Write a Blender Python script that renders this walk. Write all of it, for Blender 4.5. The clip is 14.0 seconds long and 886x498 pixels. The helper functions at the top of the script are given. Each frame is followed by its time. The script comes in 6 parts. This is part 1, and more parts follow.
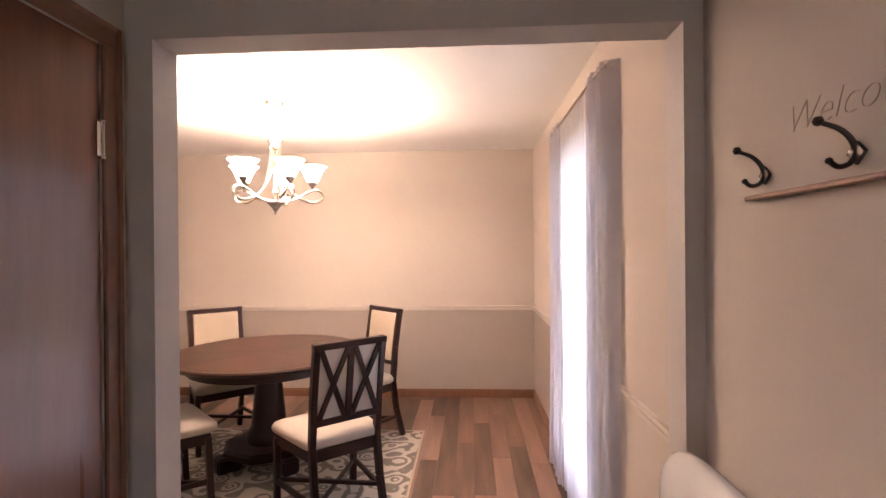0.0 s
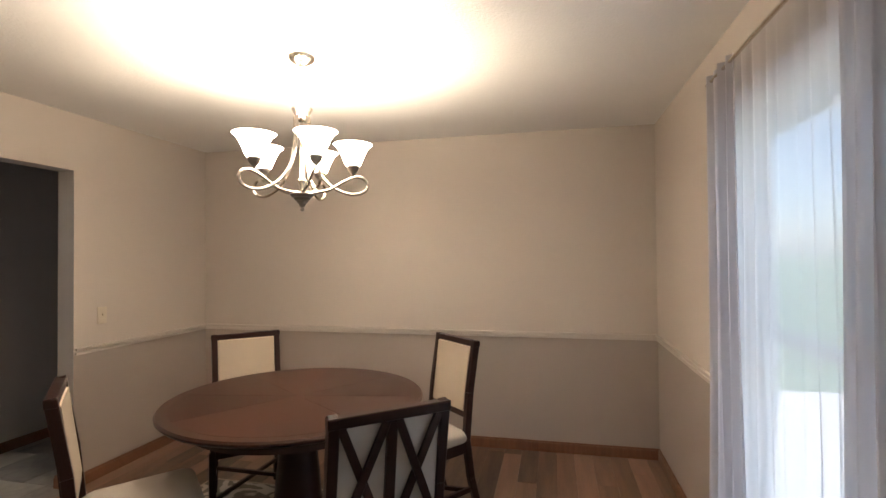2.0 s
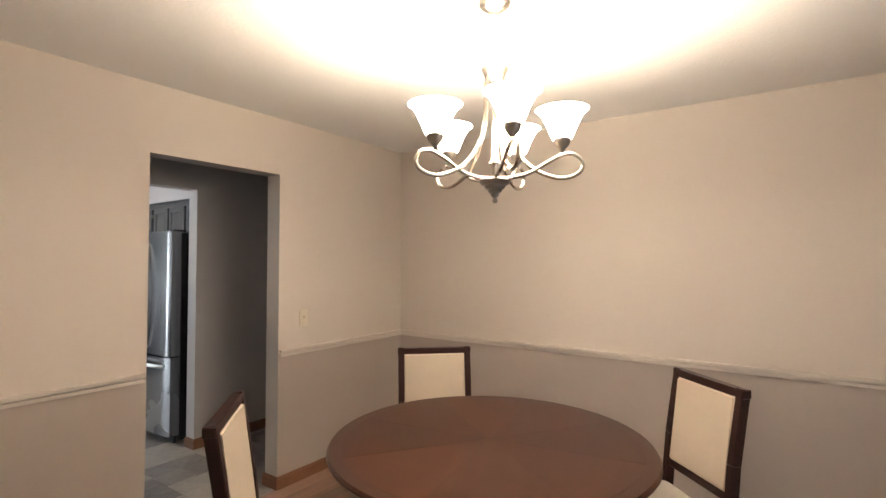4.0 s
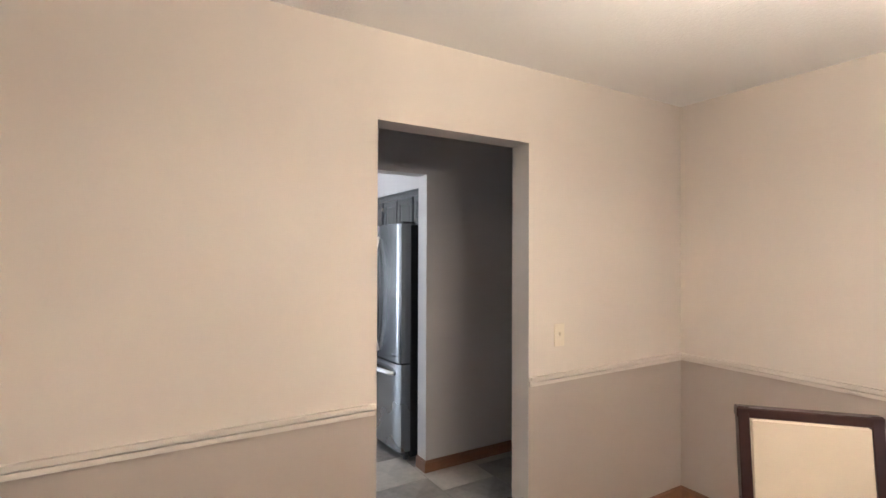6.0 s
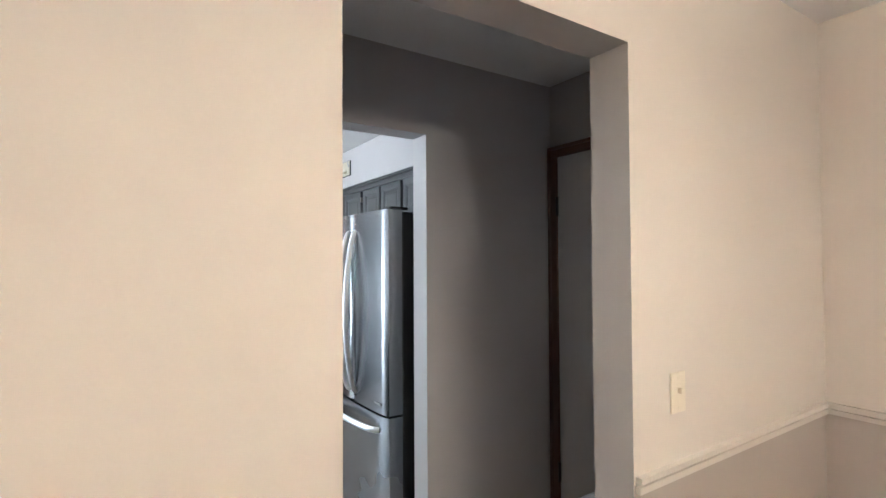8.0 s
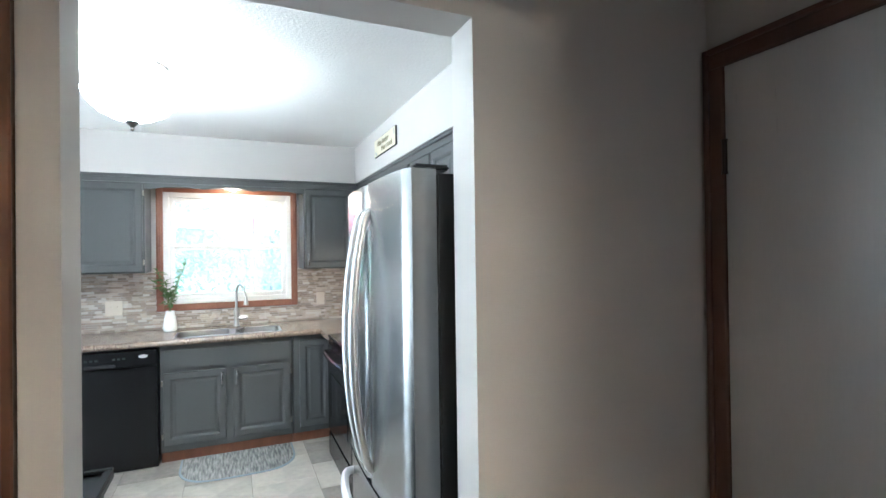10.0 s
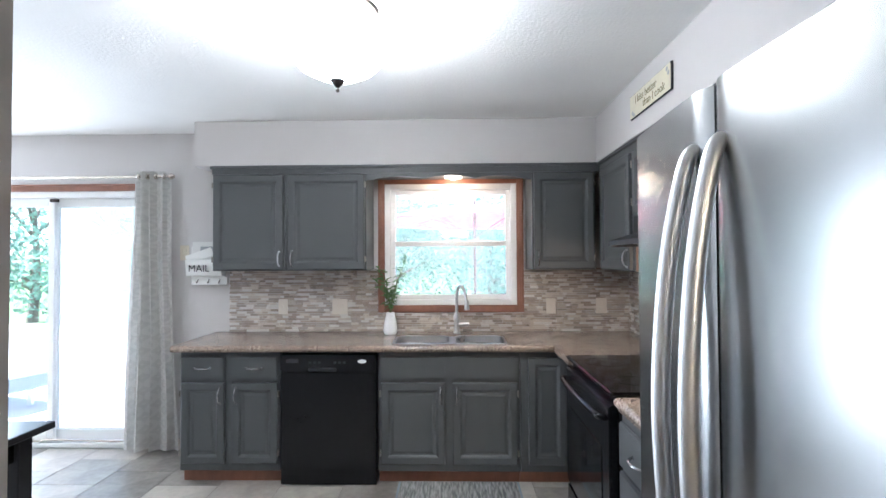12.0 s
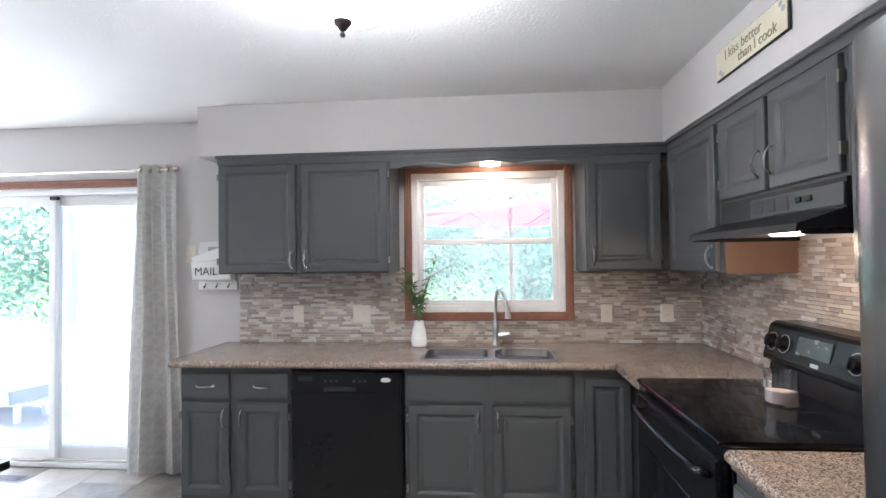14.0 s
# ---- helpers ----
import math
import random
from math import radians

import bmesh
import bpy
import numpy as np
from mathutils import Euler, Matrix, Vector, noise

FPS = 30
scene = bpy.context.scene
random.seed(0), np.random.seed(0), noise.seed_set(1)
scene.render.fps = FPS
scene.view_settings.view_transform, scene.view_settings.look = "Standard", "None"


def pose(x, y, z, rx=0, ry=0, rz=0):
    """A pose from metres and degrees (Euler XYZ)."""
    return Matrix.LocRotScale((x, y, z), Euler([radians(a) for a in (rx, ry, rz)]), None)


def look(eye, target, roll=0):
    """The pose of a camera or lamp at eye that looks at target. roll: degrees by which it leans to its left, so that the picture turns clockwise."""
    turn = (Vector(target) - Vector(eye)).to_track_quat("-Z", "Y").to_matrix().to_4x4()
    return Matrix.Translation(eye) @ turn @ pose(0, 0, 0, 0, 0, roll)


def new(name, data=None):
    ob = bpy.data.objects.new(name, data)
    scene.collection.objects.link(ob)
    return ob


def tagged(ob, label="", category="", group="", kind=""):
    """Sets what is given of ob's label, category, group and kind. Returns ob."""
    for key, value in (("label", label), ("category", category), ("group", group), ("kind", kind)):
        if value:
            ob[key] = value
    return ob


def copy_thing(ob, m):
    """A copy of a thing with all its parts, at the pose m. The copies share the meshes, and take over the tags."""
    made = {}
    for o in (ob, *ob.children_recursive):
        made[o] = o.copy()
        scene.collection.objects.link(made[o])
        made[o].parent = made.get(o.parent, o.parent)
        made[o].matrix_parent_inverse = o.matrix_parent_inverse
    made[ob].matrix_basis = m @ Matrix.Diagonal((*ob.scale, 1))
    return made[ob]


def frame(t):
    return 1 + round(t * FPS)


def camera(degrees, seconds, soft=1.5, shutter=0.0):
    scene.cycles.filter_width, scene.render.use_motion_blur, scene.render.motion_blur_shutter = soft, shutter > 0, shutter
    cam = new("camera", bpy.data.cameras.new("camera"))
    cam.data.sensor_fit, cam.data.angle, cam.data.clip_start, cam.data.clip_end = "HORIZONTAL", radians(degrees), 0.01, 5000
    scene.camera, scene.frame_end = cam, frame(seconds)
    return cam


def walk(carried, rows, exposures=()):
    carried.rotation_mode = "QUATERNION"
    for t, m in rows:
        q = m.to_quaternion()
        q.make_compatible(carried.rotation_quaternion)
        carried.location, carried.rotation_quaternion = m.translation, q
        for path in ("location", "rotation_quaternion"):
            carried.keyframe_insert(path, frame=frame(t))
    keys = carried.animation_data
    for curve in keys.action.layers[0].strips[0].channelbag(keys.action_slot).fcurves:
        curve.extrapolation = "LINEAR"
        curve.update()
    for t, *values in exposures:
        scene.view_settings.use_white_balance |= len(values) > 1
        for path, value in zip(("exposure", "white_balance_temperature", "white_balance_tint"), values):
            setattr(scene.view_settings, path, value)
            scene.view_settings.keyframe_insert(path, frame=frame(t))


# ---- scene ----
cam = camera(84.3, 14.0)
PATH = [
    (0, (0.172, -0.254, 1.471), (0.059, 1.743, 1.469), -0.5),
    (0.5, (0.14, 0.121, 1.468), (0.025, 2.117, 1.477), -0.3),
    (1, (0.095, 0.396, 1.488), (-0.066, 2.39, 1.508), -0.5),
    (1.5, (0.084, 0.605, 1.485), (-0.191, 2.586, 1.521), -0.5),
    (2, (0.053, 0.769, 1.479), (-0.385, 2.72, 1.513), -0.5),
    (2.2, (0.03, 0.83, 1.485), (-0.47, 2.767, 1.517), -0.4),
    (4.3, (-0.324, 1.405, 1.494), (-1.602, 2.943, 1.526), 0.0),
    (4.5, (-0.394, 1.454, 1.521), (-1.755, 2.92, 1.536), -0.1),
    (5, (-0.602, 1.584, 1.509), (-2.138, 2.864, 1.524), -0.0),
    (5.5, (-0.834, 1.68, 1.501), (-2.5, 2.787, 1.523), 0.1),
    (6, (-1.13, 1.739, 1.516), (-2.844, 2.768, 1.535), 0.2),
    (6.5, (-1.415, 1.824, 1.512), (-3.143, 2.832, 1.525), -0.0),
    (7, (-1.676, 1.915, 1.515), (-3.4, 2.929, 1.526), -0.1),
    (7.5, (-1.929, 2.04, 1.52), (-3.621, 3.107, 1.527), -0.5),
    (7.7, (-2.028, 2.107, 1.485), (-3.7, 3.205, 1.52), -0.4),
    (9.8, (-2.963, 2.821, 1.503), (-4.753, 3.713, 1.513), -0.9),
    (10, (-3.057, 2.855, 1.497), (-4.894, 3.647, 1.512), -0.8),
    (10.5, (-3.294, 2.896, 1.498), (-5.227, 3.406, 1.521), -0.4),
    (11, (-3.515, 2.901, 1.489), (-5.499, 3.152, 1.517), -0.4),
    (11.5, (-3.727, 2.896, 1.454), (-5.726, 2.939, 1.488), -0.3),
    (12, (-3.918, 2.869, 1.454), (-5.917, 2.823, 1.494), -0.3),
    (12.5, (-4.099, 2.85, 1.466), (-6.097, 2.764, 1.501), -0.4),
    (13, (-4.24, 2.839, 1.473), (-6.236, 2.728, 1.509), -0.5),
    (13.5, (-4.344, 2.83, 1.461), (-6.338, 2.687, 1.498), -0.5),
    (14, (-4.41, 2.824, 1.455), (-6.402, 2.653, 1.496), -0.7),
]
EXPOSURES = [(0.0, 2.12, 6600, 32), (0.5, 1.72, 6500, 25), (1.0, 1.26, 6400, 17), (2.0, 1.1, 6050, 11), (4.5, 1.68, 5850, 10), (5.0, 1.78, 5750, 10), (6.0, 2.02, 5500, 10), (7.5, 2.08, 5300, 8),
             (10.0, 2.85, 5250, 0), (11.0, 2.42, 5350, 4), (12.5, 2.25, 5550, 9), (14.0, 2.15, 5700, 10)]
walk(cam, [(t, look(eye, target, roll)) for t, eye, target, roll in PATH], EXPOSURES)

# ---- light ----
world = bpy.data.worlds.new("sky")
scene.world = world
world.use_nodes = True
wn = world.node_tree.nodes
sky = wn.new("ShaderNodeTexSky")
sky.sky_type, sky.sun_disc = "NISHITA", False
sky.sun_elevation, sky.sun_rotation = radians(66), radians(164)
wn["Background"].inputs["Strength"].default_value = 0.15
world.node_tree.links.new(sky.outputs[0], wn["Background"].inputs["Color"])
sun = new("sun", bpy.data.lights.new("sun", "SUN"))
sun.data.energy, sun.data.angle, sun.data.color = 5.0, radians(0.5), (1.0, 0.95, 0.88)
sun.matrix_world = look((1.6, -5.5, 13), (0, 0, 0))


def bulb(x, y, z, watts, color, size=0.03):
    ob = new("bulb", bpy.data.lights.new("bulb", "POINT"))
    ob.data.energy, ob.data.color, ob.data.shadow_soft_size = watts, color, size
    ob.location = (x, y, z)
    return ob


# added area lamp, unseen in the patio door's far leaf, boosts the daylight
fill_lamp = new("fill_light", bpy.data.lights.new("fill_light", "AREA"))
fill_lamp.data.shape, fill_lamp.data.size, fill_lamp.data.size_y, fill_lamp.data.energy, fill_lamp.data.color = "RECTANGLE", 0.62, 1.8, 37.0, (0.95, 0.98, 1.0)
fill_lamp.matrix_world = look((-7.70, -1.08, 1.0), (-6.7, -1.08, 1.0))
CHANDELIER_W, DOME_W = 6.2, 1.4
WARM = (1.0, 0.77, 0.54)


# ---- materials ----
def material(name, color, rough=0.5, metal=0.0, vary=0.12, scale=3.0, grain=60.0, bump=0.1, depth=0.002, stretch=(1, 1, 1), rand=0.0, island=0.0, coat=0.0, glow=0.0, rough_vary=0.1):
    """Paint, wood, stone, metal: colour that varies at two scales, uneven gloss and fine relief."""
    m = bpy.data.materials.new(name)
    m.use_nodes = True
    nt = m.node_tree
    n, link = nt.nodes, nt.links.new
    bsdf = n["Principled BSDF"]
    co, mp = n.new("ShaderNodeTexCoord"), n.new("ShaderNodeMapping")
    mp.inputs["Scale"].default_value = stretch
    link(co.outputs["Object"], mp.inputs["Vector"])
    big, fine = n.new("ShaderNodeTexNoise"), n.new("ShaderNodeTexNoise")
    big.inputs["Scale"].default_value, fine.inputs["Scale"].default_value = scale, grain
    big.inputs["Detail"].default_value = fine.inputs["Detail"].default_value = 4
    for k in (big, fine):
        link(mp.outputs[0], k.inputs["Vector"])
    add = n.new("ShaderNodeMath")
    add.operation = "MULTIPLY_ADD"
    add.inputs[1].default_value = 0.45
    link(fine.outputs[0], add.inputs[0])
    link(big.outputs[0], add.inputs[2])
    last = add.outputs[0]
    if rand or island:
        src = n.new("ShaderNodeNewGeometry").outputs["Random Per Island"] if island else n.new("ShaderNodeObjectInfo").outputs["Random"]
        r = n.new("ShaderNodeMath")
        r.operation = "MULTIPLY_ADD"
        r.inputs[1].default_value = rand or island
        link(src, r.inputs[0])
        sub = n.new("ShaderNodeMath")
        sub.operation = "SUBTRACT"
        sub.inputs[1].default_value = 0.5 * (rand or island)
        link(last, sub.inputs[0])
        link(sub.outputs[0], r.inputs[2])
        last = r.outputs[0]
    ramp = n.new("ShaderNodeMapRange")
    ramp.inputs["From Min"].default_value, ramp.inputs["From Max"].default_value = 0.3, 1.15
    ramp.inputs["To Min"].default_value, ramp.inputs["To Max"].default_value = 1 - vary, 1 + vary
    if rand or island:
        ramp.clamp = False
    link(last, ramp.inputs["Value"])
    mul = n.new("ShaderNodeVectorMath")
    mul.operation = "SCALE"
    mul.inputs[0].default_value = color
    link(ramp.outputs[0], mul.inputs["Scale"])
    link(mul.outputs[0], bsdf.inputs["Base Color"])
    rr = n.new("ShaderNodeMapRange")
    rr.inputs["To Min"].default_value, rr.inputs["To Max"].default_value = max(0.02, rough - rough_vary), min(1, rough + rough_vary)
    link(big.outputs[0], rr.inputs["Value"])
    link(rr.outputs[0], bsdf.inputs["Roughness"])
    bsdf.inputs["Metallic"].default_value = metal
    bsdf.inputs["Coat Weight"].default_value = coat
    if bump:
        b = n.new("ShaderNodeBump")
        b.inputs["Strength"].default_value, b.inputs["Distance"].default_value = bump, depth
        link(fine.outputs[0], b.inputs["Height"])
        link(b.outputs[0], bsdf.inputs["Normal"])
    if glow:
        bsdf.inputs["Emission Color"].default_value = (*color, 1)
        bsdf.inputs["Emission Strength"].default_value = glow
    return m


def glass(name, rough=0.0, tint=(1, 1, 1)):
    m = bpy.data.materials.new(name)
    m.use_nodes = True
    b = m.node_tree.nodes["Principled BSDF"]
    b.inputs["Transmission Weight"].default_value, b.inputs["Roughness"].default_value = 1.0, rough
    b.inputs["Base Color"].default_value, b.inputs["IOR"].default_value = (*tint, 1), 1.45
    return m


def sheer(name, color, through_share, clear=0.0):
    """Woven cloth that lets light through."""
    m = material(name, color, 0.9, vary=0.08, scale=5, grain=300, bump=0.25, depth=0.0006)
    nt = m.node_tree
    n, link = nt.nodes, nt.links.new
    out, bsdf = n["Material Output"], n["Principled BSDF"]
    tr, mix = n.new("ShaderNodeBsdfTranslucent"), n.new("ShaderNodeMixShader")
    tr.inputs["Color"].default_value = (*color, 1)
    mix.inputs[0].default_value = through_share
    link(bsdf.outputs[0], mix.inputs[1])
    link(tr.outputs[0], mix.inputs[2])
    last = mix
    if clear:
        tp, mx = n.new("ShaderNodeBsdfTransparent"), n.new("ShaderNodeMixShader")
        mx.inputs[0].default_value = clear
        link(mix.outputs[0], mx.inputs[1])
        link(tp.outputs[0], mx.inputs[2])
        last = mx
    link(last.outputs[0], out.inputs["Surface"])
    return m


def shine(name, color, strength):
    m = bpy.data.materials.new(name)
    m.use_nodes = True
    b = m.node_tree.nodes["Principled BSDF"]
    b.inputs["Base Color"].default_value = (0.8, 0.8, 0.78, 1)
    b.inputs["Roughness"].default_value = 0.3
    b.inputs["Emission Color"].default_value, b.inputs["Emission Strength"].default_value = (*color, 1), strength
    return m


PAINT_UP = material("cream_wall_paint", (0.56, 0.50, 0.437), 0.75, vary=0.03, scale=1.2, grain=240, bump=0.12, depth=0.001)
PAINT_LOW = material("taupe_wall_paint", (0.385, 0.332, 0.287), 0.7, vary=0.03, scale=1.2, grain=240, bump=0.12, depth=0.001)
PAINT_HALL = material("hall_wall_paint", (0.44, 0.41, 0.39), 0.7, vary=0.04, scale=1.0, grain=240, bump=0.25, depth=0.001)
PAINT_JAMB = material("jamb_paint", (0.54, 0.51, 0.485), 0.6, vary=0.05, scale=3, grain=200, bump=0.2, depth=0.001)
PAINT_KITCHEN = material("pale_grey_paint", (0.52, 0.495, 0.48), 0.75, vary=0.03, scale=1.0, grain=240, bump=0.25, depth=0.001)
PAINT_CEIL = material("textured_ceiling_paint", (0.78, 0.77, 0.75), 0.9, vary=0.04, scale=2, grain=70, bump=0.42, depth=0.005)
TRIM = material("cream_trim_paint", (0.58, 0.525, 0.465), 0.5, vary=0.03, bump=0.0)
BROWN_TRIM = material("stained_oak_trim", (0.19, 0.088, 0.046), 0.45, vary=0.3, scale=6, grain=40, stretch=(8, 1, 1), bump=0.15)
WINDOW_WOOD = material("reddish_oak", (0.22, 0.092, 0.055), 0.45, vary=0.25, scale=8, grain=60, stretch=(3, 3, 1), bump=0.15)
DARK_TRIM = material("dark_stained_casing", (0.105, 0.045, 0.027), 0.4, vary=0.3, scale=6, grain=40, stretch=(4, 4, 1), bump=0.1)
DOOR_WOOD = material("dark_varnished_birch", (0.19, 0.08, 0.043), 0.3, vary=0.35, scale=3, grain=25, stretch=(4, 4, 0.35), bump=0.06, coat=0.3)
DARK_WOOD = material("espresso_wood", (0.024, 0.009, 0.0075), 0.34, vary=0.35, scale=6, grain=50, stretch=(1, 1, 4), bump=0.06, coat=0.05)
TABLE_WOOD = material("mahogany_table_top", (0.036, 0.0135, 0.008), 0.34, vary=0.12, scale=1.2, grain=18, stretch=(3, 0.8, 1), bump=0.02, rough_vary=0.03)
# pale taupe with faint upright streaks, for the hall door leaf
DOOR_TAUPE = material("streaked_taupe_door", (0.46, 0.445, 0.44), 0.3, vary=0.08, scale=2, stretch=(4, 4, 0.4), bump=0.05)
VENEER = material("mahogany_veneer", (0.042, 0.015, 0.0085), 0.36, vary=0.28, scale=2, grain=24, stretch=(2, 2, 1), bump=0.0, rand=0.9, rough_vary=0.03)
SEAT_CLOTH = material("oatmeal_seat_cloth", (0.43, 0.385, 0.33), 0.9, vary=0.08, scale=5, grain=350, bump=0.4, depth=0.001)
# pad cloth again, paler: light on the chair backs is in the colour
LIT_PAD_CLOTH = material("lightened_pad_cloth", (0.62, 0.58, 0.52), 0.9, vary=0.06, scale=5, grain=350, bump=0.3, depth=0.001)
SCREEN = sheer("fine_insect_screen", (0.80, 0.82, 0.82), 0.75, 0.68)
# see-through grey, puts outdoor haze over the kitchen window's view
VIEW_VEIL = sheer("grey_window_veil", (0.62, 0.63, 0.63), 0.8, 0.84)
CREAM = material("cream_upholstery", (0.47, 0.395, 0.30), 0.9, vary=0.08, scale=5, grain=350, bump=0.4, depth=0.001)
PLANK = material("mixed_oak_plank", (0.195, 0.118, 0.082), 0.42, vary=0.6, scale=2, grain=30, stretch=(8, 0.6, 1), bump=0.12, rand=0.75)
TILE = material("slate_look_tile", (0.32, 0.29, 0.255), 0.36, vary=0.55, scale=4, grain=22, bump=0.25, depth=0.003, rand=0.6)
GROUT = material("grout", (0.24, 0.22, 0.20), 0.9, vary=0.15)
CAB = material("slate_grey_cabinet_paint", (0.074, 0.077, 0.078), 0.42, vary=0.07, scale=3, grain=80, bump=0.05)
BLACK = material("black_gloss_enamel", (0.008, 0.008, 0.009), 0.22, vary=0.1, bump=0.0, rough_vary=0.04)
BLACK_GLASS = material("black_ceramic_glass", (0.006, 0.006, 0.007), 0.07, vary=0.1, bump=0.0, rough_vary=0.02)
HOOD_BLACK = material("satin_black_hood", (0.008, 0.008, 0.009), 0.5, vary=0.1, bump=0.0)
STEEL = material("brushed_stainless", (0.285, 0.286, 0.284), 0.27, 1.0, vary=0.04, scale=1.5, grain=120, bump=0.0, rough_vary=0.02)
SINK_STEEL = material("sink_steel", (0.46, 0.46, 0.46), 0.3, 1.0, vary=0.05, bump=0.0)
SATIN = material("satin_steel_bar", (0.72, 0.73, 0.74), 0.42, 1.0, vary=0.04, bump=0.0, rough_vary=0.03)
FRIDGE_SIDE = material("black_fridge_side", (0.018, 0.018, 0.02), 0.4, vary=0.1, grain=400, bump=0.2, depth=0.0005)
CHROME = material("polished_chrome", (0.72, 0.72, 0.73), 0.12, 1.0, vary=0.03, bump=0.0, rough_vary=0.04)
NICKEL = material("brushed_nickel", (0.62, 0.57, 0.50), 0.25, 1.0, vary=0.06, bump=0.02, rough_vary=0.06)
GUNMETAL = material("smoked_nickel", (0.26, 0.235, 0.21), 0.3, 1.0, vary=0.08, bump=0.0)
DARK_METAL = material("dark_bronze", (0.05, 0.04, 0.035), 0.4, 0.8, vary=0.2, bump=0.1)
BRASS = material("aged_brass", (0.45, 0.33, 0.16), 0.35, 1.0, vary=0.15, bump=0.05)
WHITE = material("white_plastic", (0.78, 0.77, 0.74), 0.35, vary=0.03, bump=0.0)
PLATE = material("beige_plate_plastic", (0.66, 0.60, 0.53), 0.4, vary=0.03, bump=0.0)
PULL = material("brushed_pull_metal", (0.40, 0.40, 0.41), 0.25, 1.0, vary=0.05, bump=0.0)
IVORY = material("ivory_plastic", (0.62, 0.55, 0.43), 0.35, vary=0.03, bump=0.0)
VINYL = material("white_vinyl", (0.80, 0.80, 0.79), 0.35, vary=0.03, bump=0.0)
CERAMIC = material("white_ceramic", (0.80, 0.80, 0.80), 0.15, vary=0.03, bump=0.0)
STEM = material("plant_stem", (0.12, 0.15, 0.05), 0.6, vary=0.2)
LEAF = sheer("leaf_green", (0.14, 0.24, 0.10), 0.35)
TREE_LEAF = sheer("tree_foliage", (0.22, 0.36, 0.28), 0.6)
BARK = material("bark", (0.20, 0.16, 0.13), 0.9, vary=0.3, bump=0.5)
GRASS = material("lawn", (0.11, 0.19, 0.06), 0.9, vary=0.4, scale=0.5, grain=30, bump=0.6, depth=0.02)
PATIO = material("pale_concrete", (0.68, 0.66, 0.63), 0.85, vary=0.15, scale=1, grain=40, bump=0.3)
ROOF = material("roof_felt", (0.2, 0.19, 0.18), 0.9)
FELT = material("cushion_blue_grey", (0.25, 0.30, 0.34), 0.9, vary=0.1)
PANE = glass("window_glass")
CLEAR = glass("clear_glass")
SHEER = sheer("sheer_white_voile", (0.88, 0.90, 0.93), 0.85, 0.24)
# gathered cloth is denser; its greyer colour also holds the panels' shade
GREYED_VOILE = sheer("gathered_shaded_voile", (0.57, 0.56, 0.60), 0.55, 0.04)
DRAPE = sheer("pale_patterned_drape", (0.62, 0.605, 0.575), 0.3)


def medallions(m, scale, share):
    """A woven lattice of round medallions, a little darker than the cloth."""
    nt = m.node_tree
    n, link = nt.nodes, nt.links.new
    co, mp, v = n.new("ShaderNodeTexCoord"), n.new("ShaderNodeMapping"), n.new("ShaderNodeTexVoronoi")
    mp.inputs["Scale"].default_value = (0.0, scale, scale)
    v.inputs["Scale"].default_value, v.inputs["Randomness"].default_value = 1.0, 0.0
    link(co.outputs["Object"], mp.inputs["Vector"])
    link(mp.outputs[0], v.inputs["Vector"])
    wave, sine, ramp = n.new("ShaderNodeMath"), n.new("ShaderNodeMath"), n.new("ShaderNodeMapRange")
    wave.operation, sine.operation = "MULTIPLY", "SINE"
    wave.inputs[1].default_value = 19.0
    link(v.outputs["Distance"], wave.inputs[0])
    link(wave.outputs[0], sine.inputs[0])
    ramp.inputs["From Min"].default_value, ramp.inputs["From Max"].default_value = -0.25, 0.25
    ramp.inputs["To Min"].default_value, ramp.inputs["To Max"].default_value = share, 1.0
    link(sine.outputs[0], ramp.inputs["Value"])
    bsdf = n["Principled BSDF"]
    old = bsdf.inputs["Base Color"].links[0].from_socket
    mul = n.new("ShaderNodeVectorMath")
    mul.operation = "SCALE"
    link(old, mul.inputs[0])
    link(ramp.outputs[0], mul.inputs["Scale"])
    link(mul.outputs[0], bsdf.inputs["Base Color"])


medallions(DRAPE, 10.0, 0.87)
SHADE = shine("lit_alabaster_glass", (1.0, 0.80, 0.57), 17.0)
DOME = shine("lit_ceiling_dome", (1.0, 0.97, 0.92), 11.0)
LED = shine("lit_lamp_lens", (1.0, 0.80, 0.60), 4.0)
PORTRAIT = material("printed_paper", (0.66, 0.65, 0.62), 0.7, vary=0.1)
INK = material("dark_ink", (0.03, 0.03, 0.032), 0.7)
GREY_INK = material("grey_script_ink", (0.38, 0.32, 0.275), 0.7)
SIGN = material("antique_cream_board", (0.62, 0.57, 0.43), 0.6, vary=0.15, scale=8, bump=0.1)
OLIVE_INK = material("olive_ink", (0.22, 0.185, 0.10), 0.7)
DISPLAY = material("grey_display_glass", (0.04, 0.047, 0.045), 0.25, vary=0.3, scale=20)
HOOD_STRIP = material("smoky_control_strip", (0.03, 0.033, 0.033), 0.4, vary=0.1, bump=0.0)
RING = material("burner_mark", (0.03, 0.03, 0.032), 0.2)
CARCASS = material("brown_cabinet_side", (0.15, 0.085, 0.058), 0.55, vary=0.15, scale=5, grain=40, stretch=(3, 3, 1), bump=0.08)
LOUVRE = material("grey_label", (0.30, 0.31, 0.32), 0.4)
WAX = material("candle_wax", (0.66, 0.54, 0.47), 0.5, vary=0.05)


